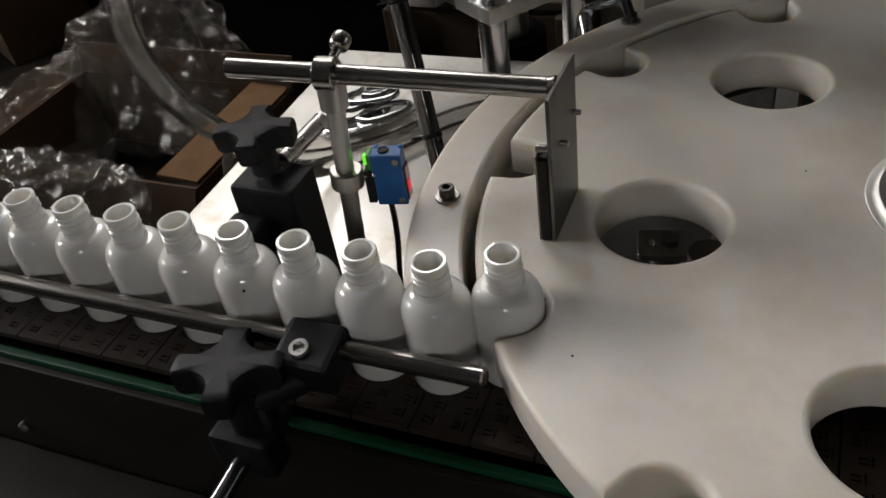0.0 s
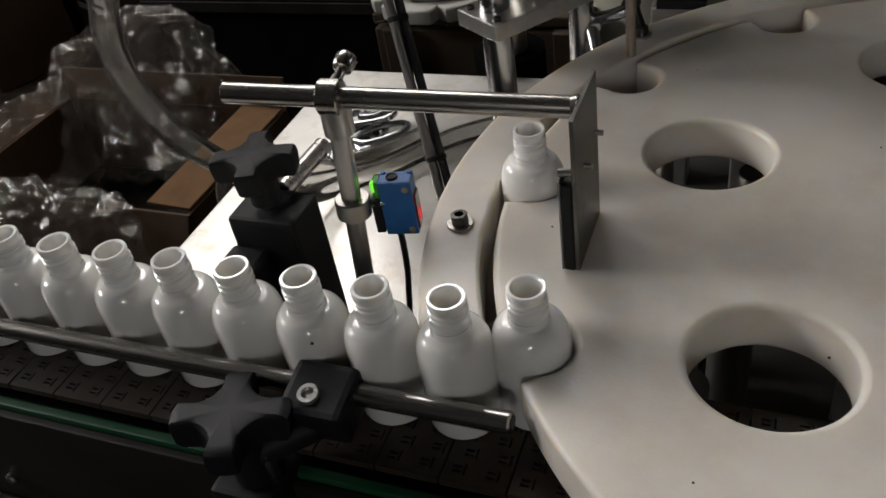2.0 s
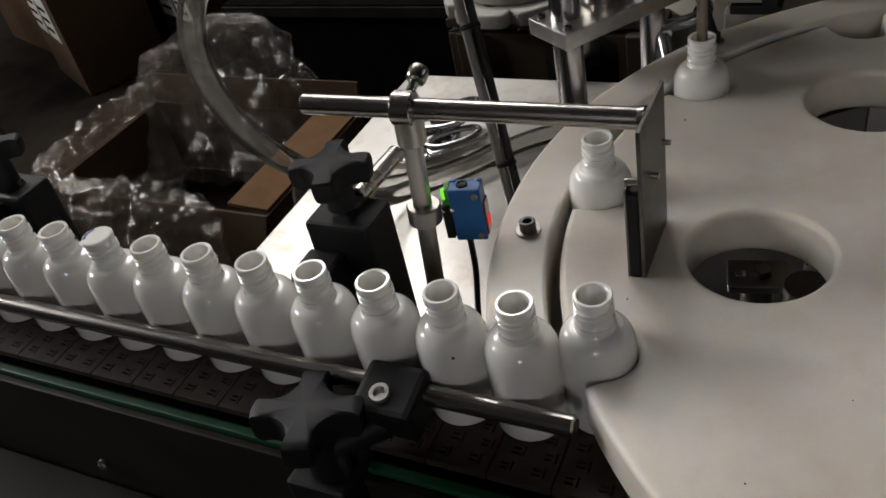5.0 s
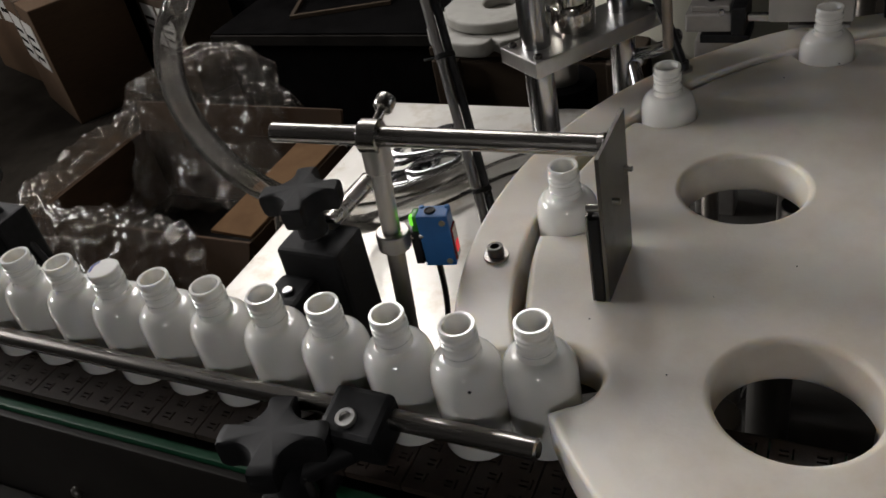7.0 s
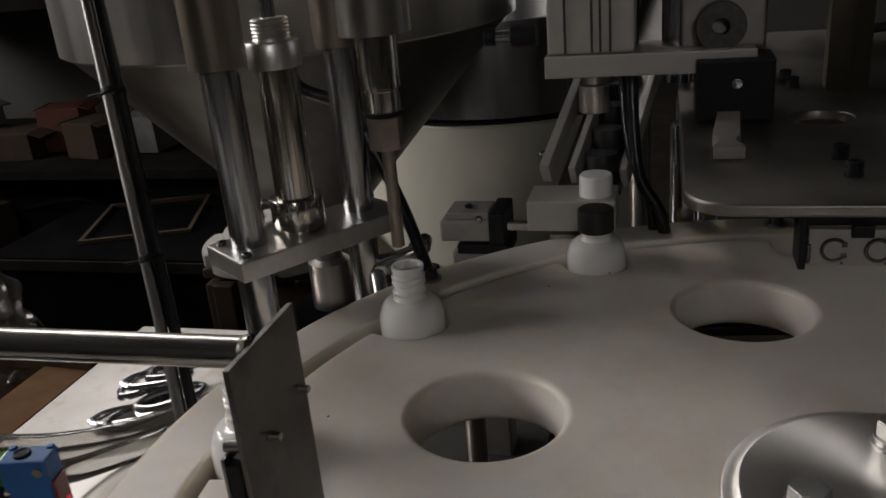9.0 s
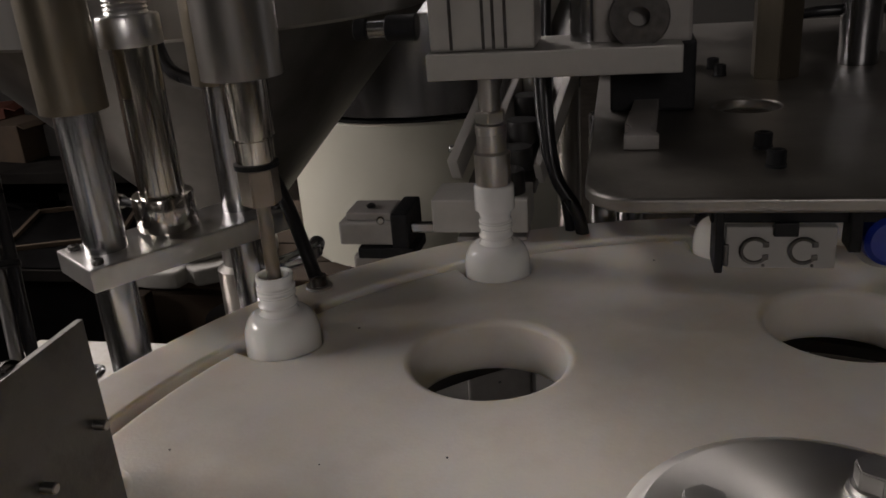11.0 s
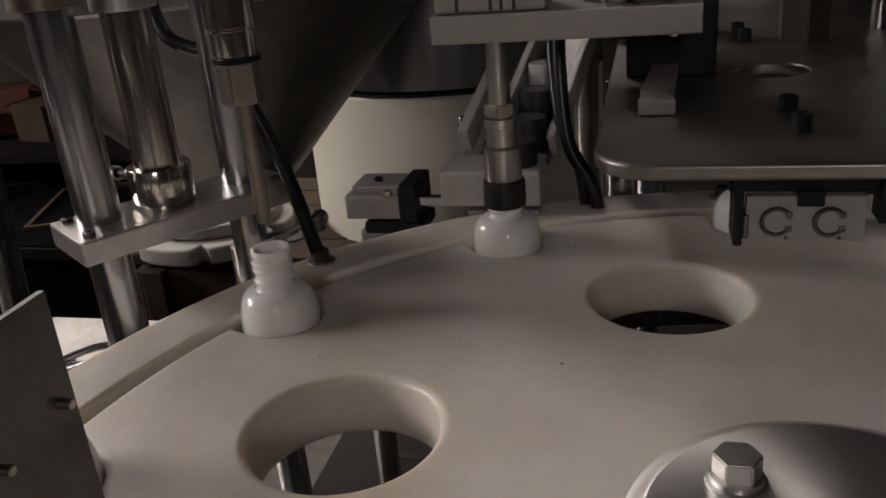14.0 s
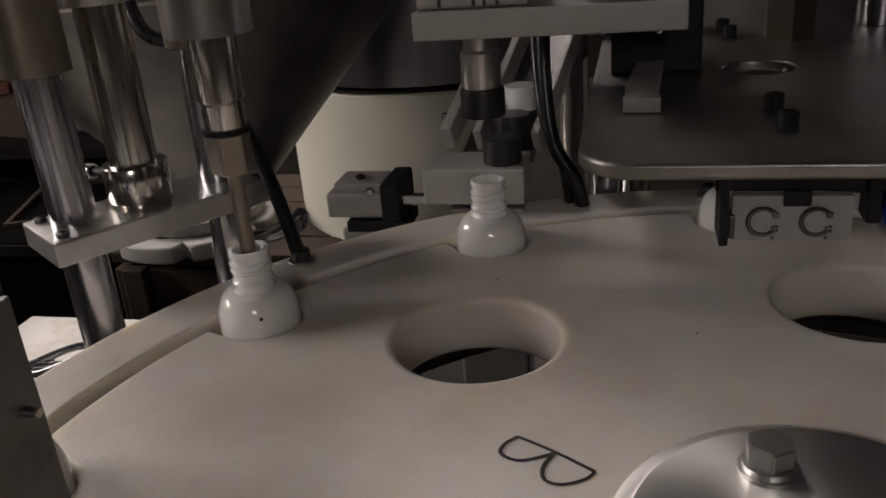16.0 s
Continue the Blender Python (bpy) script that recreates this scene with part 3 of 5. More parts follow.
# ---- star knobs, clamps and rails beside the line ----
def knob_mesh(R=0.025, h=0.017):
    bm = bmesh.new()
    n, prof = 120, [(0.0, 0.90), (0.003, 0.97), (h - 0.006, 1.0), (h - 0.0025, 0.985), (h - 0.0008, 0.93), (h, 0.80)]
    rings = []
    for z, f in prof:
        ring = []
        for i in range(n):
            a = 2 * math.pi * i / n
            d = abs((math.degrees(a) + 0.01) % 90 - 45)
            s_ = 1.04 * math.sin(radians(d))
            r = R * f * (min(1.0, 1.04 * math.cos(radians(d)) - math.sqrt(0.2704 - s_ * s_) + 0.03) if s_ < 0.52 else 1.0)
            ring.append(bm.verts.new((r * math.cos(a), r * math.sin(a), z)))
        rings.append(ring)
    for a, b in zip(rings, rings[1:]):
        for i in range(n):
            bm.faces.new((a[i], a[(i + 1) % n], b[(i + 1) % n], b[i]))
    bm.faces.new(list(reversed(rings[0])))
    t = bm.verts.new((0, 0, h + 0.0008))
    for i in range(n):
        bm.faces.new((rings[-1][i], rings[-1][(i + 1) % n], t))
    return bm


def build_front_clamp():
    c = thing("rail_clamp", "black plastic star-knob clamp that holds the front guide rail", "clamp")
    k = part("knob", knob_mesh(0.0325, 0.019), M_BLACK, c, "four-lobed black star knob")
    k.matrix_basis = pose(-0.2335, 0.2155, 0.923, -6, 4, 22)
    part("stem", cyl((-0.2335, 0.2185, 0.885), (-0.2335, 0.2175, 0.921), 0.0125), M_BLACK, c)
    part("stud", cyl((-0.222, 0.218, 0.884), (-0.222, 0.218, 0.909), 0.0045), M_CHROME, c, "bright threaded stud")
    part("lower_block", box(-0.256, -0.214, 0.200, 0.238, 0.855, 0.886, 0.003), M_BLACK, c, "", False)
    j = part("jaw", box(-0.019, 0.019, -0.017, 0.017, -0.014, 0.014, 0.004), M_BLACK, c, "", False)
    j.matrix_basis = pose(-0.1950, 0.2475, 0.924, 12, 0, 0)
    s = part("jaw_screw", lathe([(0, 0.0004), (0.0034, 0.0004), (0.0036, 0.0026), (0.0058, 0.0026), (0.0065, 0.0015), (0.0065, -0.001), (0, -0.001)], 24), M_ALU, c, "bright socket screw")
    s.matrix_basis = pose(-0.1980, 0.2400, 0.9366, 12, 0, 0)
    part("neck", cyl((-0.2295, 0.2195, 0.905), (-0.199, 0.240, 0.914), 0.010), M_BLACK, c)
    part("support_rod", cyl((-0.236, 0.222, 0.868), (-0.243, 0.02, 0.845), 0.006), M_CHROME, c, "bright steel support rod")
    part("foot_bracket", box(-0.262, -0.224, 0.02, 0.045, 0.775, 0.857, 0.003), M_BLACK, c, "", False)


build_front_clamp()

def build_front_rail():
    g = thing("front_guide_rail", "polished round steel guide rail before the bottles", "guide rail")
    part("rod", cyl((-1.65, 0.2535, 0.9245), (-0.0895, 0.2535, 0.9275), 0.0062, bevel=0.0012), M_ROD, g)
    part("end_plug", cyl((-0.0896, 0.2535, 0.9275), (-0.0888, 0.2535, 0.9275), 0.0044, bevel=0.0003), M_BOLT, g, "dark plug in the rod's end")


build_front_rail()


def build_back_clamp():
    c = thing("back_rail_clamp", "black plastic star-knob clamp on a tall bracket", "clamp")
    k = part("knob", knob_mesh(0.0285, 0.017), M_BLACK, c, "four-lobed black star knob")
    k.matrix_basis = pose(-0.2875, 0.368, 0.9835, 0, 0, 20)
    part("stem", cyl((-0.288, 0.369, 0.962), (-0.288, 0.369, 0.985), 0.0105), M_BLACK, c)
    part("stud", cyl((-0.288, 0.369, 0.955), (-0.288, 0.369, 0.963), 0.006), M_CHROME, c)
    part("bracket", box(-0.312, -0.262, 0.352, 0.388, 0.775, 0.957, 0.003), M_BLACK, c, "tall black bracket", False)
    part("jaw", box(-0.314, -0.284, 0.322, 0.353, 0.905, 0.935, 0.004), M_BLACK, c, "", False)
    part("jaw_screw", cyl((-0.297, 0.334, 0.935), (-0.297, 0.334, 0.938), 0.0042), M_CHROME, c)
    part("cross_rod", cyl((-0.281, 0.379, 0.9637), (-0.277, 0.434, 0.9645), 0.0066), M_ROD, c, "turned steel cross rod")
    part("bracket_foot", box(-0.33, -0.24, 0.346, 0.43, DECK, 0.776, 0.004), M_BLACK, c, "", False)
    part("back_rail", cyl((-1.65, 0.304, 0.918), (-0.14, 0.304, 0.918), 0.006), M_ROD, c, "polished back guide rail")


build_back_clamp()


def build_far_clamp():
    c = thing("far_rail_clamp", "black plastic star-knob clamp with a black cable", "clamp")
    k = part("knob", knob_mesh(0.0285, 0.017), M_BLACK, c, "four-lobed black star knob")
    k.matrix_basis = pose(-0.638, 0.368, 0.969, 0, 0, 35)
    part("stem", cyl((-0.638, 0.368, 0.940), (-0.638, 0.368, 0.970), 0.0105), M_BLACK, c)
    part("bracket", box(-0.662, -0.612, 0.352, 0.388, 0.775, 0.941, 0.003), M_BLACK, c, "tall black bracket", False)
    part("jaw", box(-0.664, -0.634, 0.311, 0.353, 0.905, 0.935, 0.004), M_BLACK, c, "", False)
    part("bracket_foot", box(-0.68, -0.59, 0.346, 0.43, 0.70, 0.776, 0.004), M_BLACK, c, "", False)
    part("cable", tube([(-0.630, 0.372, 0.945), (-0.622, 0.374, 0.918), (-0.612, 0.374, 0.90), (-0.600, 0.374, 0.86), (-0.598, 0.376, 0.80)], 0.004, 12), M_CABLE, c, "black cable")


build_far_clamp()


def build_sensor_stand():
    s = thing("sensor_stand", "turned steel rod stand with collars and a hanging plate", "stand")
    part("post", cyl((-0.2350, 0.3570, DECK), (-0.2185, 0.3675, 1.036), 0.0062), M_STEEL, s, "upright turned rod")
    part("arm", cyl((-0.286, 0.3595, 1.0478), (-0.0800, 0.3815, 1.0372), 0.0064, 40, 0.001), M_ROD, s, "level turned rod")
    part("clamp", cyl((-0.2255, 0.3660, 1.0446), (-0.2125, 0.3674, 1.0440), 0.0105, 40), M_ROD, s, "steel cross clamp")
    part("clamp_socket", cyl((-0.2191, 0.3671, 1.020), (-0.2185, 0.3675, 1.040), 0.0092), M_STEEL, s)
    t = part("thumb_screw", lathe([(0, 0), (0.003, 0), (0.003, 0.0125), (0.0058, 0.0135), (0.0064, 0.0150), (0.0064, 0.0215), (0.0056, 0.023), (0, 0.023)], 24), M_ROD, s, "knurled thumb screw")
    t.matrix_basis = pose(-0.2195, 0.3725, 1.047, -66, 8, 0)
    d = Vector((-0.2185 + 0.2350, 0.3675 - 0.3570, 1.036 - DECK)).normalized()
    c0 = Vector((-0.2220, 0.3653, 0.961))
    part("collar", cyl(c0, c0 + d * 0.013, 0.0112), M_STEEL, s, "steel collar")
    part("collar_screw", cyl((-0.2115, 0.3700, 0.9675), (-0.2025, 0.3735, 0.9675), 0.0035), M_ROD, s)
    pl = part("hanging_plate", box(-0.0012, 0.0012, 0.359, 0.4155, 0.9415, 1.0420, 0.0004), M_HANG, s, "thin worn steel plate", False)
    pl.location.x = -0.0785
    part("pad", box(-0.0862, -0.0800, 0.3585, 0.3725, 0.9385, 1.002, 0.001), M_RUBBER, s, "black rubber pad", False)
    part("pad_backing", box(-0.0878, -0.0864, 0.3585, 0.3725, 0.9395, 1.004, 0.0004), M_SHEET, s, "", False)
    part("pad_screw", cyl((-0.0880, 0.3640, 1.0065), (-0.0800, 0.3640, 1.0075), 0.0024, 14, 0.0004), M_STEEL, s)
    for y, z in ((0.379, 1.002), (0.4085, 1.0055)):
        part("plate_screw", cyl((-0.0845, y, z), (-0.0725, y, z), 0.0018, 14, 0.0004), M_STEEL, s)
    part("weld", lathe([(0.0063, -0.003), (0.0072, 0.0), (0.0073, 0.0012)], 20, None, pose(-0.0812, 0.3813, 1.0373, 0, 90, 0)), M_ROD, s)


build_sensor_stand()


def build_sensor():
    s = thing("photo_sensor", "small blue photoelectric sensor with lit green indicator", "sensor", (-0.1955, 0.3780, 0.9640), 12)
    part("housing", box(-0.0105, 0.0105, -0.0065, 0.0065, -0.0205, 0.0195, 0.0012), M_BLUE, s, "blue plastic housing", False)
    part("lens", box(0.0098, 0.0118, -0.0052, 0.0052, -0.017, 0.008, 0.0008), M_REDLENS, s, "red front lens", False)
    part("indicator_window", box(-0.0150, -0.0098, -0.0055, 0.0055, 0.006, 0.0190, 0.0015), M_LEDBOX, s, "clear green indicator window", False)
    part("indicator", box(-0.0154, -0.0130, -0.0060, -0.0015, 0.0120, 0.0192, 0.0010), M_LED, s, "lit green indicator", False)
    for x in (-0.0085, 0.0085):
        part("corner_post", cyl((x, 0.0048, 0.0190), (x, 0.0048, 0.0205), 0.0018, 12), M_BLUE, s)
    part("mount", box(-0.0165, -0.0108, -0.0075, 0.0075, -0.018, 0.0075, 0.001), M_BLACK, s, "black mounting bracket", False)
    part("lit_spot", box(0.0112, 0.0122, -0.003, 0.003, -0.012, -0.004, 0.0004), M_SPOT, s, "lit red spot", False)
    part("dial", lathe([(0.0038, 0.0195), (0.0038, 0.0205), (0.003, 0.0208), (0.0022, 0.0202), (0, 0.0202)], 20, None, Matrix.Translation((-0.002, 0, 0))), M_BLACK, s, "black adjusting dial")
    for z in (0.014, -0.0165):
        part("housing_screw", lathe([(0.0022, 0), (0.0022, 0.0006), (0.0012, 0.0008), (0, 0.0002)], 14, None, pose(0.0065, -0.0065, z, 90, 0, 0)), M_BRASSY, s)
    part("cable", tube([(-0.004, 0, -0.0205), (-0.004, 0.001, -0.034), (-0.006, 0.004, -0.06), (-0.012, 0.01, -0.10), (-0.02, 0.02, -0.17), (-0.02, 0.05, -0.2425)], 0.0022), M_CABLE, s, "black cable")


build_sensor()


# ---- bottles ----
def build_bottle():
    b = thing("bottle", "empty glossy white plastic bottle with a threaded neck", "bottle", group="bottles on the line")
    R = BOTTLE_R
    prof = [(0, 0.0025), (0.012, 0.002), (0.0165, 0.0003), (R - 0.0022, 0.0003), (R - 0.0007, 0.0012), (R, 0.0035), (R, 0.0505)]
    for i in range(1, 11):
        a = radians(90 * i / 10)
        prof.append((0.0113 + (R - 0.0113) * math.cos(a) ** 0.80, 0.0505 + 0.0175 * math.sin(a) ** 0.95))
    prof += [(0.0104, 0.0692), (0.0101, 0.0712)]
    part("body", lathe(prof, 48), M_BOTTLE, b)
    nk = [(0.0101, 0.0711), (0.0105, 0.0720), (0.0110, 0.0727), (0.0110, 0.0735), (0.0103, 0.0743), (0.0099, 0.0752)]
    for z in (0.0790, 0.0826):
        nk += [(0.0099, z - 0.0011), (0.0108, z - 0.0003), (0.0108, z + 0.0005), (0.0099, z + 0.0012)]
    nk += [(0.0099, 0.0862), (0.0103, 0.0868), (0.0104, 0.0892), (0.0100, 0.0900), (0.0086, 0.0900), (0.0080, 0.0894), (0.0080, 0.070), (0.0150, 0.058), (0.0185, 0.04), (0.0185, 0.006), (0, 0.006)]
    part("neck", lathe(nk, 44), M_BOTTLE, b, "ribbed open screw neck")
    return b


N_BOTTLES = 17
bottles = [build_bottle()]
for _ in range(N_BOTTLES - 1):
    bottles.append(copy_thing(bottles[0], Matrix()))


def mark_bottle(b, a, z):
    p = Vector((0.0206 * math.cos(radians(a)), 0.0206 * math.sin(radians(a)), z))
    part("speck", lathe([(0.0011, -0.0003), (0.0008, 0.0003), (0, 0.0004)], 9, None, Matrix.Translation(p) @ Vector((p.x, p.y, 0)).to_track_quat("Z", "Y").to_matrix().to_4x4()), M_INK, b, "small black speck")
    tagged(b, "empty glossy white bottle with a small black speck")


mark_bottle(bottles[4], -62, 0.058)
tagged(bottles[10], "white bottle whose neck is covered by a shiny paper seal")
part("foil_seal", lathe([(0.0107, 0.0872), (0.0108, 0.0902), (0.0100, 0.0910), (0, 0.0912)], 36), M_BOTTLE, bottles[10], "shiny white seal with blue print marks")
bm = bmesh.new()
for k in range(5):
    a = radians(150 + 17 * k)
    box(0.0083 * math.cos(a) - 0.0007, 0.0083 * math.cos(a) + 0.0007, 0.0083 * math.sin(a) - 0.0011, 0.0083 * math.sin(a) + 0.0011, 0.0911, 0.0914, 0, bm)
part("print_marks", bm, M_BLUECAP, bottles[10], "", False)


# ---- caps ----
def build_cap():
    c = thing("screw_closure", "ribbed black plastic screw cap", "cap", group="caps")
    bm = bmesh.new()
    n, R, h = 72, 0.0128, 0.0165
    rows = []
    for z, f, rib in ((0, 1, 1), (h - 0.002, 1, 1), (h - 0.0006, 0.965, 0.3), (h, 0.9, 0), (h, 0.5, 0)):
        rows.append([bm.verts.new((R * f * (1 - 0.022 * rib * (i % 2)) * math.cos(2 * math.pi * i / n), R * f * (1 - 0.022 * rib * (i % 2)) * math.sin(2 * math.pi * i / n), z)) for i in range(n)])
    for a, b in zip(rows, rows[1:]):
        for i in range(n):
            bm.faces.new((a[i], a[(i + 1) % n], b[(i + 1) % n], b[i]))
    bm.faces.new(rows[-1])
    inner = [bm.verts.new((0.0116 * math.cos(2 * math.pi * i / n), 0.0116 * math.sin(2 * math.pi * i / n), 0)) for i in range(n)]
    top = [bm.verts.new((0.0116 * math.cos(2 * math.pi * i / n), 0.0116 * math.sin(2 * math.pi * i / n), h - 0.0015)) for i in range(n)]
    for i in range(n):
        j = (i + 1) % n
        bm.faces.new((rows[0][j], rows[0][i], inner[i], inner[j]))
        bm.faces.new((inner[j], inner[i], top[i], top[j]))
    bm.faces.new(top)
    part("shell", bm, M_CAP, c)
    return c


caps = [build_cap()]
for _ in range(6):
    caps.append(copy_thing(caps[0], Matrix()))
# one cap of the row is white
for ch_ in caps[1].children:
    ch_.data = ch_.data.copy()
    ch_.data.materials[0] = M_BOTTLE
for ch_ in caps[6].children:
    ch_.data = caps[1].children[0].data
tagged(caps[6], "ribbed white plastic screw cap")
tagged(caps[1], "ribbed white plastic screw cap")


# ---- filling station ----
FA = Vector((-0.211, 0.589))
FD = Vector((0.588, 0.809))
FN = Vector((-0.809, 0.588))


def fpt(along, across=0.0, z=0.0):
    p = FA + FD * along + FN * across
    return Vector((p.x, p.y, z))


def build_filling_stand():
    f = thing("filling_stand", "steel columns and cross block of the filling station", "machine")
    o = part("cross_block", box(0, 0.135, -0.026, 0.026, 0.976, 0.990, 0.0012), M_ALU, f, "bright milled cross block", False)
    o.matrix_basis = Matrix(((FD.x, FN.x, 0, FA.x), (FD.y, FN.y, 0, FA.y), (0, 0, 1, 0), (0, 0, 0, 1)))
    for a, c, r in ((0.022, 0.004, 0.0125), (0.112, 0.004, 0.0112)):
        p = fpt(a, c)
        part("column", cyl((p.x, p.y, DECK), (p.x, p.y, 1.42), r, 36), M_CHROME, f, "polished column")
    p = fpt(0.062, 0.004)
    m = Matrix.Translation((p.x, p.y, 0))
    part("cylinder_barrel", lathe([(0.0125, 0.9895), (0.0125, 0.9925), (0.0182, 0.9928), (0.0186, 0.9936), (0.0186, 1.0128), (0.0180, 1.0138), (0.0138, 1.0142), (0.0136, 1.016), (0.0136, 1.102), (0, 1.102)], 40, None, m), M_BRIGHT, f, "round steel air cylinder")
    part("cylinder_head", lathe([(0.0136, 1.102), (0.0175, 1.1025), (0.0178, 1.104), (0.0178, 1.118), (0.017, 1.1195), (0.0125, 1.12)] + [(0.0125 - 0.0008 * (k % 2), 1.1205 + 0.0012 * k) for k in range(12)] + [(0.0, 1.1345)], 36, None, m), M_ALU, f, "threaded cylinder head")
    part("piston_rod", cyl((p.x, p.y, 1.13), (p.x, p.y, 1.20), 0.005), M_CHROME, f)
    e = Vector((-0.2200, 0.6560, 1.004))
    d = (Vector((p.x, p.y, 1.004)) - e).normalized()
    part("thumb_screw", cyl(e, e + d * 0.006, 0.0048, 18), M_BRIGHT, f, "bright thumb screw")
    part("thumb_screw_stem", cyl(e + d * 0.006, Vector((p.x, p.y, 1.004)) - d * 0.017, 0.0030, 14), M_BLACK, f)
    for a, c in ((0.008, -0.018), (0.008, 0.018), (0.126, -0.018)):
        w = fpt(a, c)
        part("block_screw", lathe([(0, 0.9895), (0.0035, 0.9895), (0.0035, 0.9925), (0.0018, 0.993), (0.0016, 0.991), (0, 0.991)], 14, None, Matrix.Translation((w.x, w.y, 0))), M_BOLT, f)
    part("elbow_fitting", tube([fpt(0.118, 0.0, 0.945), fpt(0.128, -0.02, 0.952), fpt(0.142, -0.028, 0.957), fpt(0.152, -0.02, 0.958)], 0.0055, 14), M_CHROME, f, "bright elbow fitting")
    for a, c, z in ((0.142, -0.026, 0.953), (0.118, -0.004, 0.938), (0.09, -0.05, 0.915), (0.075, -0.05, 0.885)):
        w = fpt(a, c, z)
        part("fitting_nut", hexagon(w, 0.0085, 0.008), M_CHROME, f)
    part("drain_tube", tube([fpt(0.118, 0.0, 0.945), fpt(0.085, -0.05, 0.90), fpt(0.05, -0.05, 0.86), fpt(0.0, -0.03, 0.80), fpt(-0.03, 0.0, DECK + 0.01)], 0.006), M_CHROME, f)


build_filling_stand()
S1 = station(150)


def build_filling_head():
    h = thing("filler_carriage", "sliding filling head with bronze sleeves and one nozzle", "filling machine")
    for a, c, r in ((0.022, 0.004, 0.0185), (0.112, 0.004, 0.0165)):
        p = fpt(a, c)
        part("sleeve", lathe([(r - 0.004, 1.108), (r, 1.1085), (r, 1.36), (r - 0.004, 1.361)], 36, None, Matrix.Translation((p.x, p.y, 0))), M_BRASSY, h, "dull bronze sleeve")
    x, y = S1.x, S1.y
    m = Matrix.Translation((x, y, 0))
    part("nozzle_tube", lathe([(0.0028, 0.997), (0.0040, 0.998), (0.0040, 1.062), (0.0028, 1.062)], 20, None, m), M_TAN, h, "thin nozzle tube")
    part("nozzle_nut", hexagon((x, y, 1.060), 0.0108, 0.0195), M_TAN, h, "hexagon nozzle nut")
    part("seal_ring", lathe([(0.0085, 1.0795), (0.0118, 1.080), (0.0118, 1.0825), (0.0085, 1.083)], 28, None, m), M_RUBBER, h, "black rubber seal")
    part("valve_body", lathe([(0.0085, 1.0828), (0.0102, 1.083), (0.0104, 1.0945), (0.0099, 1.095), (0.0099, 1.096), (0.0116, 1.0965), (0.0118, 1.126), (0.009, 1.127)], 36, None, m), M_BRIGHT, h, "turned valve body")
    part("valve_head", lathe([(0.009, 1.1265), (0.0205, 1.127), (0.0205, 1.175), (0, 1.175)], 36, None, m), M_STEEL, h)
    o = part("cross_arm", box(-0.005, 0.125, -0.012, 0.012, 1.205, 1.225, 0.001), M_ALU, h, "", False)
    o.matrix_basis = Matrix(((FD.x, FN.x, 0, FA.x), (FD.y, FN.y, 0, FA.y), (0, 0, 1, 0), (0, 0, 0, 1)))
    w = fpt(0.066)
    part("nozzle_arm", cyl((w.x, w.y, 1.215), (x, y, 1.165), 0.011), M_ALU, h)
    return h


filling_head = build_filling_head()


# ---- capping station ----
S2 = station(120)
BACK = 0.062      # how far the capping head draws back to fetch a cap


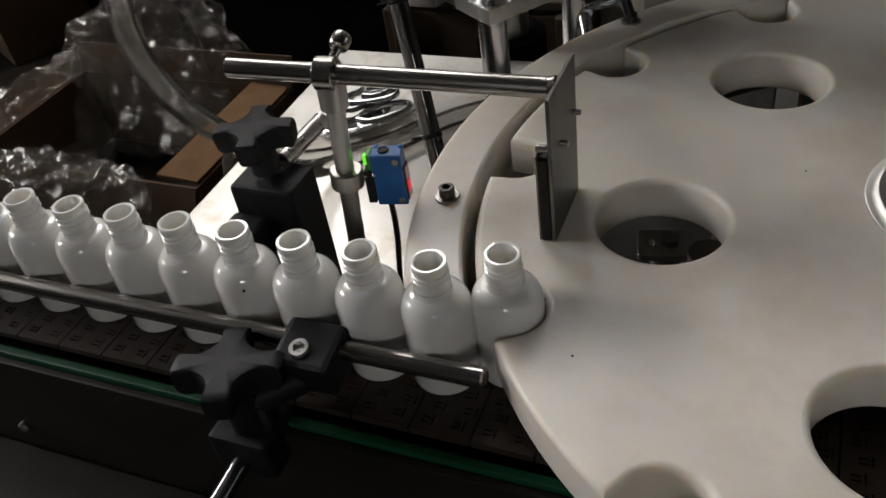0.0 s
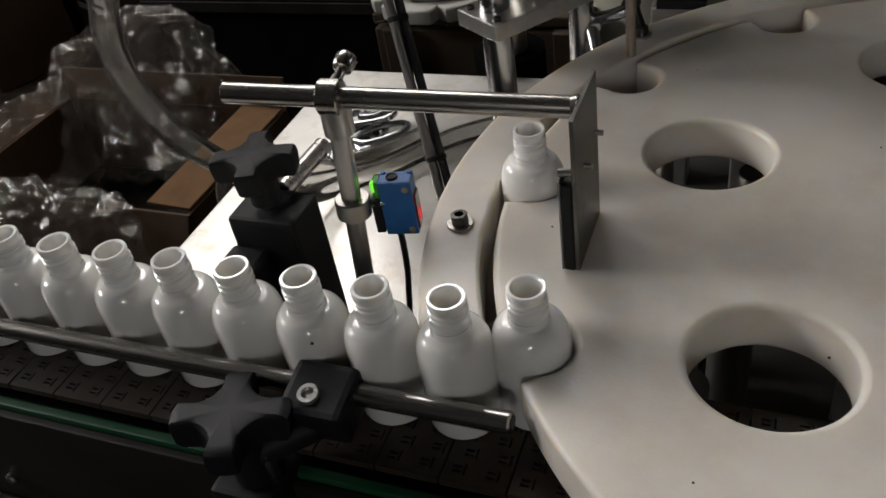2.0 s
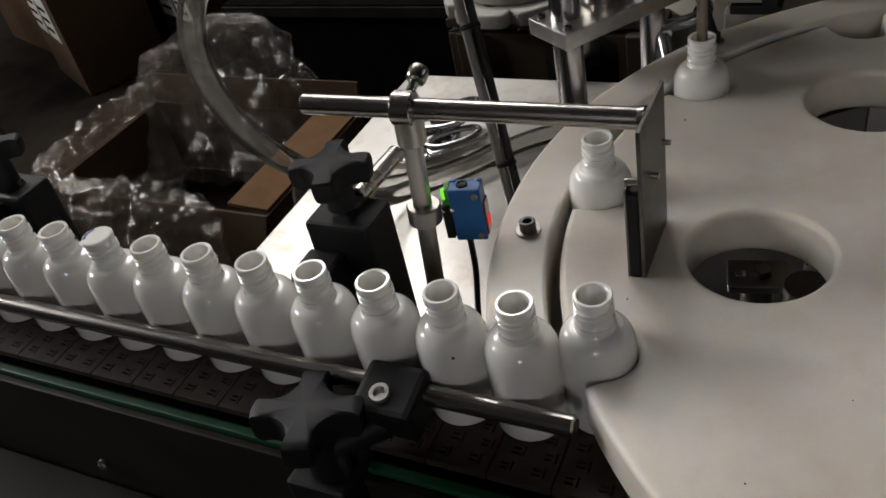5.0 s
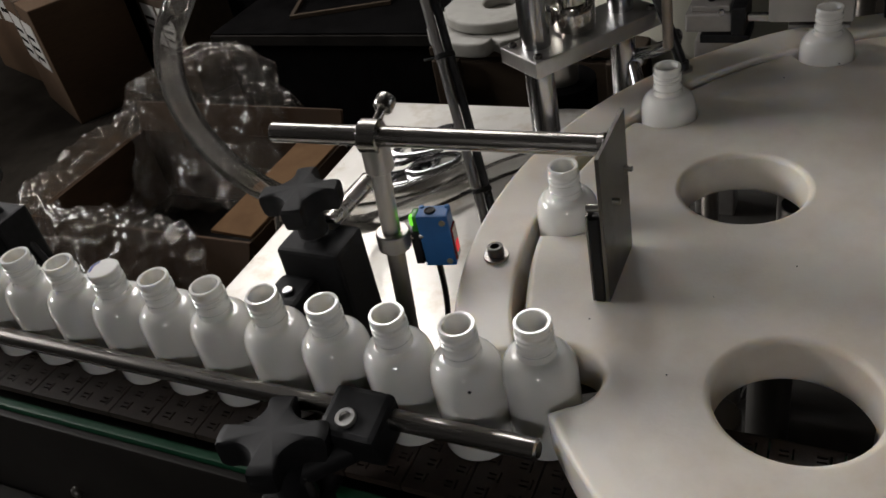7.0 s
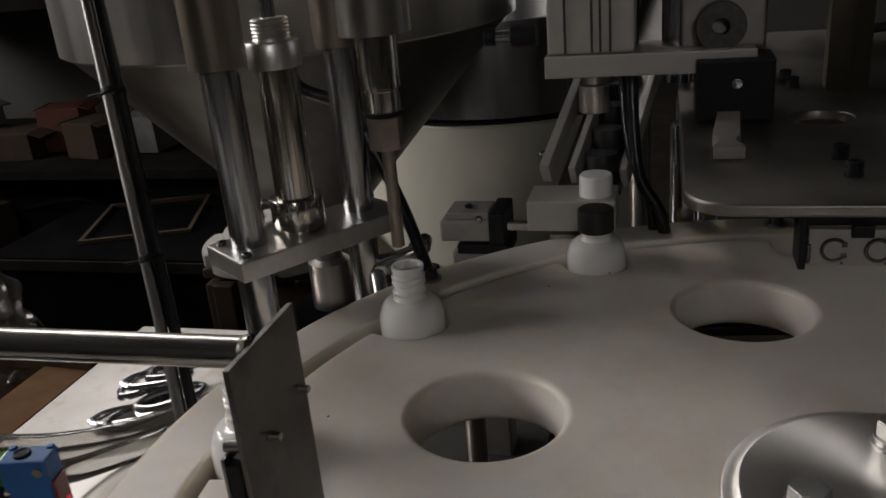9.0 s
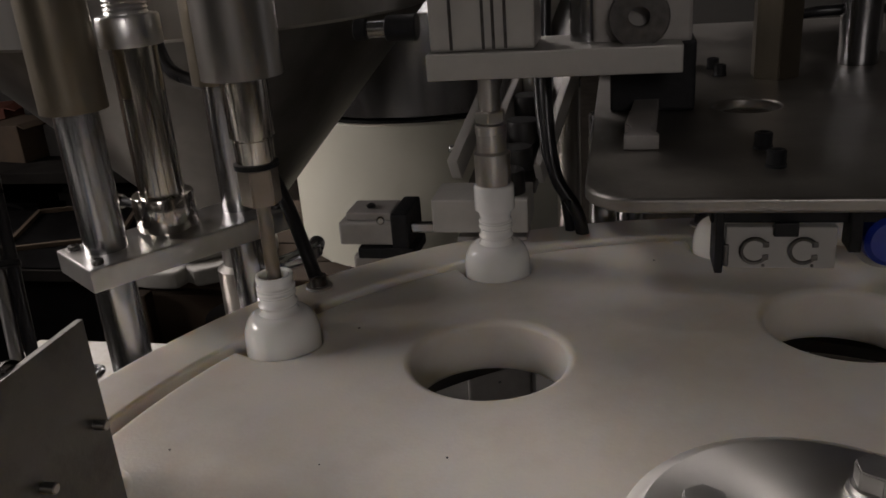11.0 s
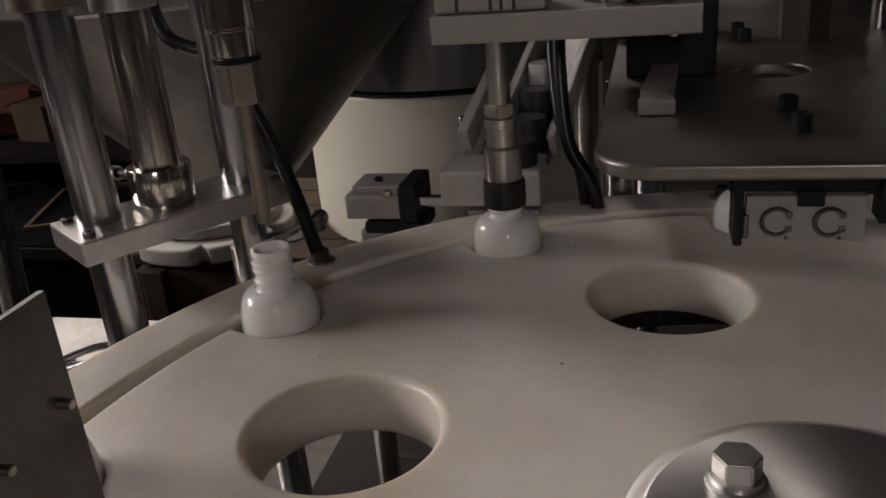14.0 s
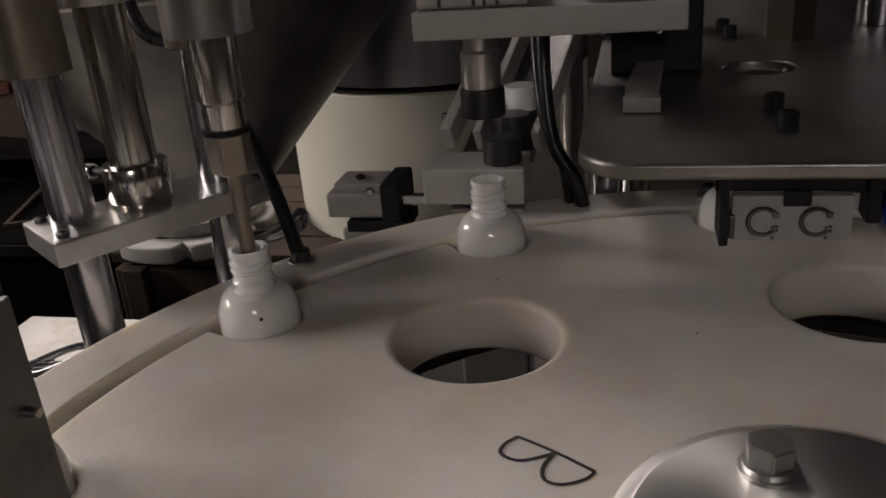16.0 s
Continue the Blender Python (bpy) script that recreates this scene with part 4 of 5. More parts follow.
def build_capping_table():
    t = thing("capping_table", "worn steel capping plate with rounded corners", "machine table")
    part("plate", slab([round_rect(0.080, 0.62, 0.560, 1.15, 0.026, 10), ring_pts(0.174, 0.745, 0.0205, 40)], 1.0272, 1.0345, 0.0018), M_PLATE, t, "worn stained steel plate")
    for x, y in ((0.085, 0.80), (0.105, 0.84), (0.09, 0.90), (0.40, 0.95)):
        part("leg", cyl((x, y, DECK), (x, y, 1.02), 0.011), M_CHROME, t, "polished leg")
    for x, y in ((0.169, 0.643), (0.170, 0.6085), (0.168, 0.848), (0.166, 0.878), (0.29, 0.60)):
        socket_bolt("table_bolt", "blackened socket bolt in the steel plate", (x, y, 1.0345), 0.0046, 0.0085, 0.005, "table bolts", M_BLACK)
    part("upright", hexagon((0.205, 0.84, 1.0345), 0.0175, 0.11), M_BRASSY, t, "dull hexagon pillar")
    part("upright", hexagon((0.137, 0.90, 1.0345), 0.016, 0.11), M_STEEL, t, "dull hexagon pillar")
    part("shaft", cyl((0.27, 0.88, 1.0345), (0.27, 0.88, 1.25), 0.0145), M_CHROME, t, "polished shaft")
    for x in (0.073, 0.083, 0.095):
        part("shaft", cyl((x, 0.885, 1.0345), (x, 0.885, 1.20), 0.0055), M_CHROME, t)
    part("bearing_block", box(0.090, 0.142, 0.735, 0.775, 1.0347, 1.078, 0.002), M_BLACK, t, "black bearing block", False)
    part("bearing_screw", lathe([(0, 0), (0.004, 0), (0.0035, 0.003), (0, 0.0036)], 16, None, pose(0.117, 0.735, 1.062, 90, 0, 0)), M_CHROME, t)
    o = part("guide_foot", slab([[(0.0985, 0.642), (0.1165, 0.642), (0.1165, 0.648), (0.1130, 0.657), (0.1130, 0.664), (0.1160, 0.672), (0.1200, 0.735), (0.1050, 0.735), (0.0990, 0.672), (0.1020, 0.664), (0.1020, 0.657), (0.0985, 0.648)]], 1.0347, 1.0425, 0.0008), M_GREY, t, "notched aluminium guide foot", False)
    part("top_plate", box(0.157, 0.62, 0.82, 1.15, 1.142, 1.158, 0.001), M_ANOD, t, "", False)
    # Out-of-view deck and housing, added to block roof light from the far wheel.
    part("drive_deck", box(0.0, 0.64, 0.74, 1.22, 1.40, 1.42, 0.003), M_PLATE, t, "unseen deck added to shade the far wheel", False)
    part("drive_housing", box(0.04, 0.60, 0.78, 1.18, 1.421, 1.80, 0.01), M_GREY, t, "unseen housing added to shade the far wheel", False)
    part("column_housing", box(0.30, 0.40, 0.90, 1.0, 1.032, 1.20, 0.002), M_GREY, t, "", False)
    part("pipe", tube([(0.21, 0.90, 1.065), (0.24, 0.885, 1.073), (0.29, 0.89, 1.072), (0.33, 0.90, 1.07)], 0.004), M_CABLE, t, "black air pipe")
    # gripper that hangs under the plate
    part("clip_plate", box(0.1460, 0.1955, 0.586, 0.592, 0.9905, 1.0115, 0.0008), M_WHITEBOX, t, "pale clip plate", False)
    part("clip_bar", box(0.139, 0.218, 0.590, 0.605, 1.012, 1.024, 0.001), M_BLACK, t, "", False)
    part("clip_tab", box(0.167, 0.178, 0.583, 0.586, 1.0075, 1.0145, 0.0008), M_BLACK, t, "", False)
    for x in (0.1590, 0.1808):
        pts = [(x + 0.0060 * math.cos(radians(a)), 0.5848, 1.0000 + 0.0060 * math.sin(radians(a))) for a in range(22, 339, 12)]
        part("snap_ring", tube(pts, 0.0010, 8, None, 3), M_BOLT, t, "black snap ring")
        part("pin", lathe([(0, 0), (0.0056, 0), (0.0054, 0.0012), (0, 0.0013)], 24, None, pose(x, 0.5858, 1.0000, 90, 0, 0)), M_WHITEBOX, t)
        for sz in (-1, 1):
            part("ring_lug", box(x + 0.0036, x + 0.0064, 0.5838, 0.5856, 1.0 + sz * 0.0032 - 0.0013, 1.0 + sz * 0.0032 + 0.0013, 0.0004), M_BOLT, t, "", False)
        part("rivet", cyl((x + 0.0045, 0.5862, 0.9921), (x + 0.0045, 0.5855, 0.9921), 0.0008, 10, 0.0001), M_BOLT, t)
    part("gripper_finger", box(0.1405, 0.1445, 0.580, 0.602, 0.990, 1.022, 0.001), M_BLACK, t, "black gripper finger", False)
    part("finger_tip", box(0.1447, 0.1475, 0.584, 0.596, 0.992, 1.003, 0.0008), M_BOLT, t, "", False)
    part("gripper_post", box(0.2005, 0.2060, 0.585, 0.60, 0.999, 1.024, 0.001), M_BLACK, t, "", False)
    part("blue_knob", lathe([(0, 0), (0.013, 0), (0.0135, 0.003), (0.0125, 0.010), (0.010, 0.012), (0, 0.0125)], 30, None, pose(0.2205, 0.60, 1.003, 90, 0, 0)), M_BLUECAP, t, "round blue plastic knob")
    part("blue_knob_skirt", lathe([(0, -0.004), (0.0155, -0.004), (0.0155, 0), (0, 0)], 30, None, pose(0.2205, 0.60, 1.001, 90, 0, 0)), M_WHITEBOX, t)


build_capping_table()


def build_capping_head():
    h = thing("capper_carriage", "sliding aluminium beam with the air cylinder of the capper", "capping machine")
    x, y = S2.x, S2.y
    part("beam", box(x - 0.034, x + 0.112, y - 0.016, y + 0.045, 1.068, 1.0835, 0.001), M_ANOD, h, "pale aluminium beam", False)
    part("cylinder_body", box(x - 0.032, x + 0.030, y - 0.011, y + 0.030, 1.084, 1.24, 0.002), M_ANOD, h, "extruded aluminium air cylinder", False)
    for dx in (-0.019, 0.0, 0.006, 0.013):
        part("groove", box(x + dx - 0.0009, x + dx + 0.0009, y - 0.0118, y - 0.0108, 1.085, 1.24, 0), M_BOLT, h, "", False)
    part("rod_guide", cyl((x + 0.058, y + 0.02, 1.082), (x + 0.058, y + 0.02, 1.25), 0.010), M_CHROME, h, "polished guide rod")
    part("bearing", lathe([(0.006, -0.006), (0.0165, -0.006), (0.017, -0.005), (0.017, 0.005), (0.0165, 0.006), (0.006, 0.006)], 32, None, pose(x + 0.088, y - 0.002, 1.098, 90, 0, 0)), M_BOLT, h, "round roller bearing")
    part("bearing_bracket", box(x + 0.062, x + 0.118, y + 0.006, y + 0.03, 1.082, 1.16, 0.002), M_GREY, h, "", False)
    part("air_fitting", cyl((x - 0.041, y + 0.0, 1.098), (x - 0.060, y + 0.0, 1.098), 0.008), M_BLACK, h, "black air fitting")
    part("air_fitting_nut", cyl((x - 0.060, y, 1.098), (x - 0.072, y, 1.098), 0.005), M_CHROME, h)
    part("air_fitting_tip", cyl((x - 0.072, y, 1.098), (x - 0.080, y, 1.098), 0.0065), M_BLACK, h)
    c = part("chuck", lathe([(0, 0), (0.0108, 0), (0.0112, 0.002), (0.0112, 0.020), (0.0092, 0.0215), (0.0092, 0.032), (0.0098, 0.0325), (0.0098, 0.038), (0.0065, 0.0385), (0.0065, 0.125), (0, 0.125)], 32), M_STEEL, h, "steel cap chuck on a polished rod")
    part("chuck_nut", hexagon((0, 0, 0.0395), 0.0098, 0.007), M_STEEL, c)
    return h, c


capping_head, chuck = build_capping_head()


def build_cap_feed():
    f = thing("cap_feeder", "inclined cap chute with pick-up block and slide", "cap feeder")
    x, y = S2.x - 0.006, S2.y + BACK
    part("block", box(x - 0.046, x + 0.022, y - 0.018, y + 0.024, 0.950, 0.9745, 0.0015), M_ANOD, f, "pale pick-up block", False)
    part("block_foot", box(x - 0.03, x + 0.02, y - 0.012, y + 0.015, DECK, 0.945, 0.002), M_GREY, f, "", False)
    part("slide", box(-0.108, -0.066, 0.752, 0.790, 0.936, 0.9535, 0.002), M_GREY, f, "grey air slide", False)
    part("slide_top", box(-0.103, -0.068, 0.757, 0.788, 0.9535, 0.9595, 0.0012), M_GREY, f, "", False)
    part("slide_base", box(-0.094, -0.05, 0.75, 0.785, 0.926, 0.934, 0.001), M_BLACK, f, "", False)
    part("slide_end", box(-0.066, -0.053, 0.745, 0.79, 0.936, 0.962, 0.002), M_BLACK, f, "black end stop", False)
    part("slide_screw", cyl((-0.075, 0.752, 0.956), (-0.074, 0.749, 0.956), 0.003), M_ROD, f)
    part("slide_knob", lathe([(0.003, 0.9595), (0.0036, 0.9615), (0, 0.9635)], 14, None, Matrix.Translation((-0.0865, 0.77, 0))), M_BLACK, f)
    part("slide_rod", box(-0.053, x - 0.042, 0.752, 0.758, 0.946, 0.953, 0.001), M_CHROME, f, "", False)
    part("slide_post", box(-0.10, -0.06, 0.755, 0.785, DECK, 0.926, 0.002), M_GREY, f, "", False)
    # inclined rails
    for dx, w, z in ((-0.036, 0.008, 0.004), (-0.014, 0.006, 0.002), (0.026, 0.006, 0.0), (-0.002, 0.052, -0.011)):
        r = part("rail", box(-w / 2, w / 2, 0, 0.40, -0.009 if w < 0.01 else -0.003, 0.009 if w < 0.01 else 0.003, 0.001), M_SHEET if w > 0.01 else M_ANOD, f, "long chute rail", False)
        r.matrix_basis = pose(x + dx, y + 0.024, 0.980 + z, 27, 0, -11)
    for k in range(4):
        part("rail_screw", cyl((x - 0.036 + 0.0155 * k, y + 0.045 + 0.08 * k, 0.995 + 0.041 * k), (x - 0.043 + 0.0155 * k, y + 0.042 + 0.08 * k, 0.995 + 0.041 * k), 0.003, 12), M_CHROME, f)
    part("chute_stay", cyl((x + 0.03, y + 0.30, DECK - 0.7), (x + 0.03, y + 0.30, 1.10), 0.012), M_STEEL, f)


build_cap_feed()


def build_air_line(name, label, pts, r=0.005):
    o = part(name, tube(pts, r), M_CABLE)
    return tagged(o, label, "hose")


build_air_line("air_hose", "black air hose that arches down to the guide rail", [(-0.20, 0.705, 1.10), (-0.186, 0.695, 1.078), (-0.152, 0.69, 1.064), (-0.131, 0.685, 1.03), (-0.112, 0.675, 0.993), (-0.099, 0.664, 0.965), (-0.0925, 0.6575, 0.951)], 0.0045)
build_air_line("air_hose", "black air hose beside the cap chute", [(0.048, 0.80, 1.16), (0.045, 0.79, 1.09), (0.046, 0.775, 1.03), (0.052, 0.765, 0.985), (0.068, 0.76, 0.955), (0.075, 0.77, 0.90)], 0.0048)
build_air_line("air_hose", "clear grey air hose beside the cap chute", [(0.040, 0.82, 1.16), (0.038, 0.80, 1.06), (0.045, 0.775, 1.0), (0.058, 0.765, 0.97), (0.065, 0.775, 0.90)], 0.0036)


# ---- behind the machine ----
def build_hopper():
    h = thing("hopper", "large conical stainless steel hopper", "hopper", (-0.335, 1.03, 0))
    part("cone", lathe([(0.018, 0.78), (0.018, 0.83), (0.242, 1.085), (0.240, 1.087), (0.0, 0.845)], 72), M_SHEET, h, "dull steel cone")
    part("drum_wall", lathe([(0.242, 1.083), (0.248, 1.086), (0.248, 1.40), (0.242, 1.40), (0.242, 1.088)], 72), M_STEEL, h, "bright steel wall")
    part("outlet", lathe([(0, 0.74), (0.026, 0.74), (0.026, 0.80), (0.019, 0.805), (0, 0.805)], 28), M_STEEL, h)
    part("stand", lathe([(0, 0), (0.10, 0), (0.10, 0.02), (0.05, 0.03), (0.05, 0.74), (0, 0.74)], 32), M_SHELF, h, "dark pedestal")


build_hopper()


def build_feeder_drum():
    d = thing("bowl_feeder", "cream drum with a polished steel bowl", "bowl feeder", (-0.19, 1.475, 0))
    part("base", lathe([(0, 0.0), (0.22, 0.0), (0.226, 0.01), (0.226, 0.908), (0.223, 0.912), (0, 0.912)], 64), M_DRUM, d, "cream painted base")
    part("rim", lathe([(0.218, 0.912), (0.2275, 0.9125), (0.2275, 0.9155), (0.218, 0.916)], 64), M_RUBBER, d, "dark rim")
    part("bowl", lathe([(0.0, 0.916), (0.218, 0.916), (0.2255, 0.92), (0.2255, 1.05), (0.221, 1.05), (0.20, 0.94), (0, 0.94)], 64), M_CHROME, d, "polished steel bowl")


build_feeder_drum()


def build_spare_wheel():
    c = thing("wooden_crate", "rough pine crate behind the machine", "crate", (-0.45, 1.40, 0.02))
    for k in range(5):
        part("plank", box(-0.17, 0.17, -0.18, -0.162, 0.02 + 0.128 * k, 0.140 + 0.128 * k, 0.003), M_WOOD, c, "", False)
        part("plank", box(-0.19, -0.172, -0.18, 0.18, 0.02 + 0.128 * k, 0.140 + 0.128 * k, 0.003), M_WOOD, c, "", False)
        part("plank", box(0.172, 0.19, -0.18, 0.18, 0.02 + 0.128 * k, 0.140 + 0.128 * k, 0.003), M_WOOD, c, "", False)
        part("lid_board", box(-0.19, 0.19, -0.18 + 0.073 * k, -0.11 + 0.073 * k, 0.662, 0.678, 0.003), M_WOOD, c, "", False)
    part("batten", box(-0.165, -0.13, -0.202, -0.181, -0.02, 0.66, 0.003), M_WOOD, c, "", False)
    part("batten", box(0.13, 0.165, -0.202, -0.181, -0.02, 0.66, 0.003), M_WOOD, c, "", False)
    w = thing("spare_star_wheel", "spare white plastic star wheel lying on the crate", "star wheel", (-0.540, 1.300, 0.698))
    R, pts = 0.122, []
    for i in range(120):
        a = 2 * math.pi * i / 120
        q = max(0, math.cos(6 * a + 1.2)) ** 12
        pts.append(((R - 0.02 * q) * math.cos(a), (R - 0.02 * q) * math.sin(a)))
    part("disc", slab([pts, ring_pts(0, 0, 0.03, 32)] + [ring_pts(0.068 * math.cos(a), 0.068 * math.sin(a), 0.016, 24) for a in (0.4, 2.5, 4.6)], 0.0, 0.026, 0.005), M_SPARE, w)
    part("upper_disc", slab([ring_pts(0.008, 0.008, 0.096, 64), ring_pts(0.068 * math.cos(2.5), 0.068 * math.sin(2.5), 0.017, 24), ring_pts(0.01, 0.01, 0.03, 32)], 0.0265, 0.046, 0.005), M_SPARE, w)


build_spare_wheel()


def build_carton():
    b = thing("cardboard_box", "open brown cardboard box with worn flaps", "box", (-0.985, 0.908, 0))
    x, y, h = 0.235, 0.152, 0.60
    for name, q in (("side", (-x, x, -y, -y + 0.006, 0.01, h)), ("side", (-x, x, y - 0.006, y, 0.01, h)), ("side", (-x, -x + 0.006, -y + 0.007, y - 0.007, 0.01, h)), ("side", (x - 0.006, x, -y + 0.007, y - 0.007, 0.01, h)), ("bottom", (-x, x, -y, y, 0, 0.0095))):
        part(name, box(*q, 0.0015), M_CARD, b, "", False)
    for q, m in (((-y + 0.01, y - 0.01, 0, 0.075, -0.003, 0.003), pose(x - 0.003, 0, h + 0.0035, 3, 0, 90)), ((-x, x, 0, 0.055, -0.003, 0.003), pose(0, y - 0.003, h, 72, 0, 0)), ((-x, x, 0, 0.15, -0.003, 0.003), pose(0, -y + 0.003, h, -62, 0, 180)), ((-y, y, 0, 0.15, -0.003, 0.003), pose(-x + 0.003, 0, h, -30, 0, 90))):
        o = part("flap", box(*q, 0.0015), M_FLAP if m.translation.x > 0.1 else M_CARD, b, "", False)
        o.matrix_basis = m
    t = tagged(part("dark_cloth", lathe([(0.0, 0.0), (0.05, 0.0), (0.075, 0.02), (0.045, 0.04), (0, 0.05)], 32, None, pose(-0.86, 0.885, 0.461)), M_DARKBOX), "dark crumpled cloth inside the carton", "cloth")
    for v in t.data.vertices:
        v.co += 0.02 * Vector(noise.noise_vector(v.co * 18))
    # Solid near-black block fills the carton up to 0.46.
    p = tagged(part("box_stuffing", box(-1.205, -0.765, 0.77, 1.045, 0.012, 0.46, 0.01), M_DARKBOX, None, "", False), "near-black block filling the lower carton", "packing")


build_carton()


def build_liner():
    """A clear bag that lines the carton, its mouth folded out over the sides."""
    rim = [Vector(p) for p in ((-0.875, 1.05, 0.624), (-0.925, 1.052, 0.704), (-0.967, 1.045, 0.774), (-1.141, 1.03, 0.713), (-1.21, 1.02, 0.655), (-1.30, 0.97, 0.605), (-1.29, 0.90, 0.60), (-1.25, 0.80, 0.625), (-1.16, 0.757, 0.63), (-1.05, 0.752, 0.635), (-0.95, 0.752, 0.625), (-0.86, 0.757, 0.612))]
    out = [0.02, 0.03, 0.04, 0.05, 0.07, 0.09, 0.11, 0.13, 0.14, 0.14, 0.13, 0.09]
    mid = Vector((-1.0, 0.90, 0.50))

    def crease(q):
        return Vector([0.5 - abs(noise.noise(q + Vector((7.3 * k, 0, 0)))) * 2 for k in range(3)])
    nu, nv = 300, 96
    for layer in range(2):
        bm = bmesh.new()
        grid = []
        for i in range(nu + 1):
            f = (len(rim) - 1) * i / nu
            k = min(int(f), len(rim) - 2)
            w = f - k
            p0, p1, p2, p3 = rim[max(k - 1, 0)], rim[k], rim[k + 1], rim[min(k + 2, len(rim) - 1)]
            top = 0.5 * (2 * p1 + (p2 - p0) * w + (2 * p0 - 5 * p1 + 4 * p2 - p3) * w * w + (3 * p1 - p0 - 3 * p2 + p3) * w ** 3)
            drop = out[k] + (out[k + 1] - out[k]) * w
            away = Vector((top.x - mid.x, top.y - mid.y, 0)).normalized()
            foot = Vector((mid.x + (top.x - mid.x) * 0.55, mid.y + (top.y - mid.y) * 0.55, 0.475))
            row = []
            for j in range(nv + 1):
                v = j / nv
                if v < 0.6:
                    e = v / 0.6
                    p = foot.lerp(top, e) + away * 0.03 * math.sin(math.pi * e)
                else:
                    e = (v - 0.6) / 0.4
                    p = top + away * 0.05 * math.sin(e * 1.8) - Vector((0, 0, drop * e ** 1.3))
                q = Vector((p.x * 5.2, p.y * 5.2, p.z * 4.0)) + Vector((layer * 9.1, 2.0, 5.0))
                c = 0.024 * crease(q) + 0.014 * crease(q * 2.7) + 0.008 * crease(q * 6.1) + 0.004 * crease(q * 13.0)
                row.append(bm.verts.new(p + c + away * (0.012 * layer)))
            grid.append(row)
        for i in range(nu):
            for j in range(nv):
                bm.faces.new((grid[i][j], grid[i + 1][j], grid[i + 1][j + 1], grid[i][j + 1]))
        bm_ob = part("plastic_liner", bm, M_FILM)
        tagged(bm_ob, "crumpled clear plastic liner folded over the carton's sides", "plastic film")


build_liner()

tagged(part("clear_hose", tube([(-0.33, 0.60, 1.30), (-0.40, 0.535, 1.17), (-0.444, 0.486, 1.085), (-0.466, 0.48, 1.054), (-0.472, 0.473, 1.017), (-0.465, 0.471, 0.976), (-0.447, 0.478, 0.932), (-0.43, 0.505, 0.885), (-0.43, 0.56, 0.82), (-0.45, 0.64, 0.755), (-0.43, 0.70, 0.734), (-0.39, 0.745, 0.7325), (-0.34, 0.81, 0.7325), (-0.27, 0.86, 0.7325)], 0.0115, 18), M_HOSE), "thick clear vinyl hose that arches over the deck", "hose")
tagged(part("deck_hose", tube([(-0.622, 0.690, 0.58), (-0.620, 0.692, 0.67), (-0.608, 0.697, 0.722), (-0.575, 0.704, 0.7310), (-0.516, 0.715, 0.7310), (-0.462, 0.739, 0.7310), (-0.413, 0.778, 0.7310), (-0.382, 0.821, 0.7310)], 0.0095, 16), M_HOSE), "clear vinyl hose lying across the deck", "hose")


def build_hooks():
    for k in range(7):
        x, y, a = -0.475 + 0.014 * (k % 4), 0.775 + 0.022 * (k // 2), 25 + 17 * ((k * 37) % 5)
        c, s = math.cos(radians(a)), math.sin(radians(a))
        loop = [(x + u * c - v * s, y + u * s + v * c, DECK + 0.006 + 0.004 * k) for u, v in ((-0.035, 0.0), (-0.02, 0.013), (0.02, 0.013), (0.036, 0.0), (0.02, -0.013), (-0.02, -0.013), (-0.036, 0.001))]
        o = part("metal_ring", tube(loop, 0.0042, 10), M_CHROME)
        tagged(o, "bright oval chromed link on the deck", "metal ring", "chromed links")


build_hooks()


def build_conduit():
    c = thing("cable_conduit", "slanting chromed tube with a black cable tied to it", "conduit")
    a, b = Vector((-0.268, 0.585, 0.845)), Vector((-0.385, 0.745, 1.17))
    d = (b - a)
    foot = Vector((-0.225, 0.525, DECK))
    part("tube", tube([foot, a, a + d * 0.5, b, b + d * 0.6], 0.0046, 16), M_SHEET, c, "chromed tube")
    o = Vector((0.0078, 0.005, 0))
    part("cable", tube([foot + o, a + o, a + d * 0.5 + o, b + o, b + d * 0.6 + o], 0.0042, 14), M_CABLE, c, "black cable")
    for t in (0.02, 0.36, 0.72, 1.05):
        p = a + d * t + o * 0.5
        part("cable_tie", cyl(p - d.normalized() * 0.0025, p + d.normalized() * 0.0025, 0.0098), M_RUBBER, c, "black cable tie")
        part("tie_tail", cyl(p, p + Vector((-0.020, -0.006, -0.002)), 0.0012, 8), M_RUBBER, c)


build_conduit()


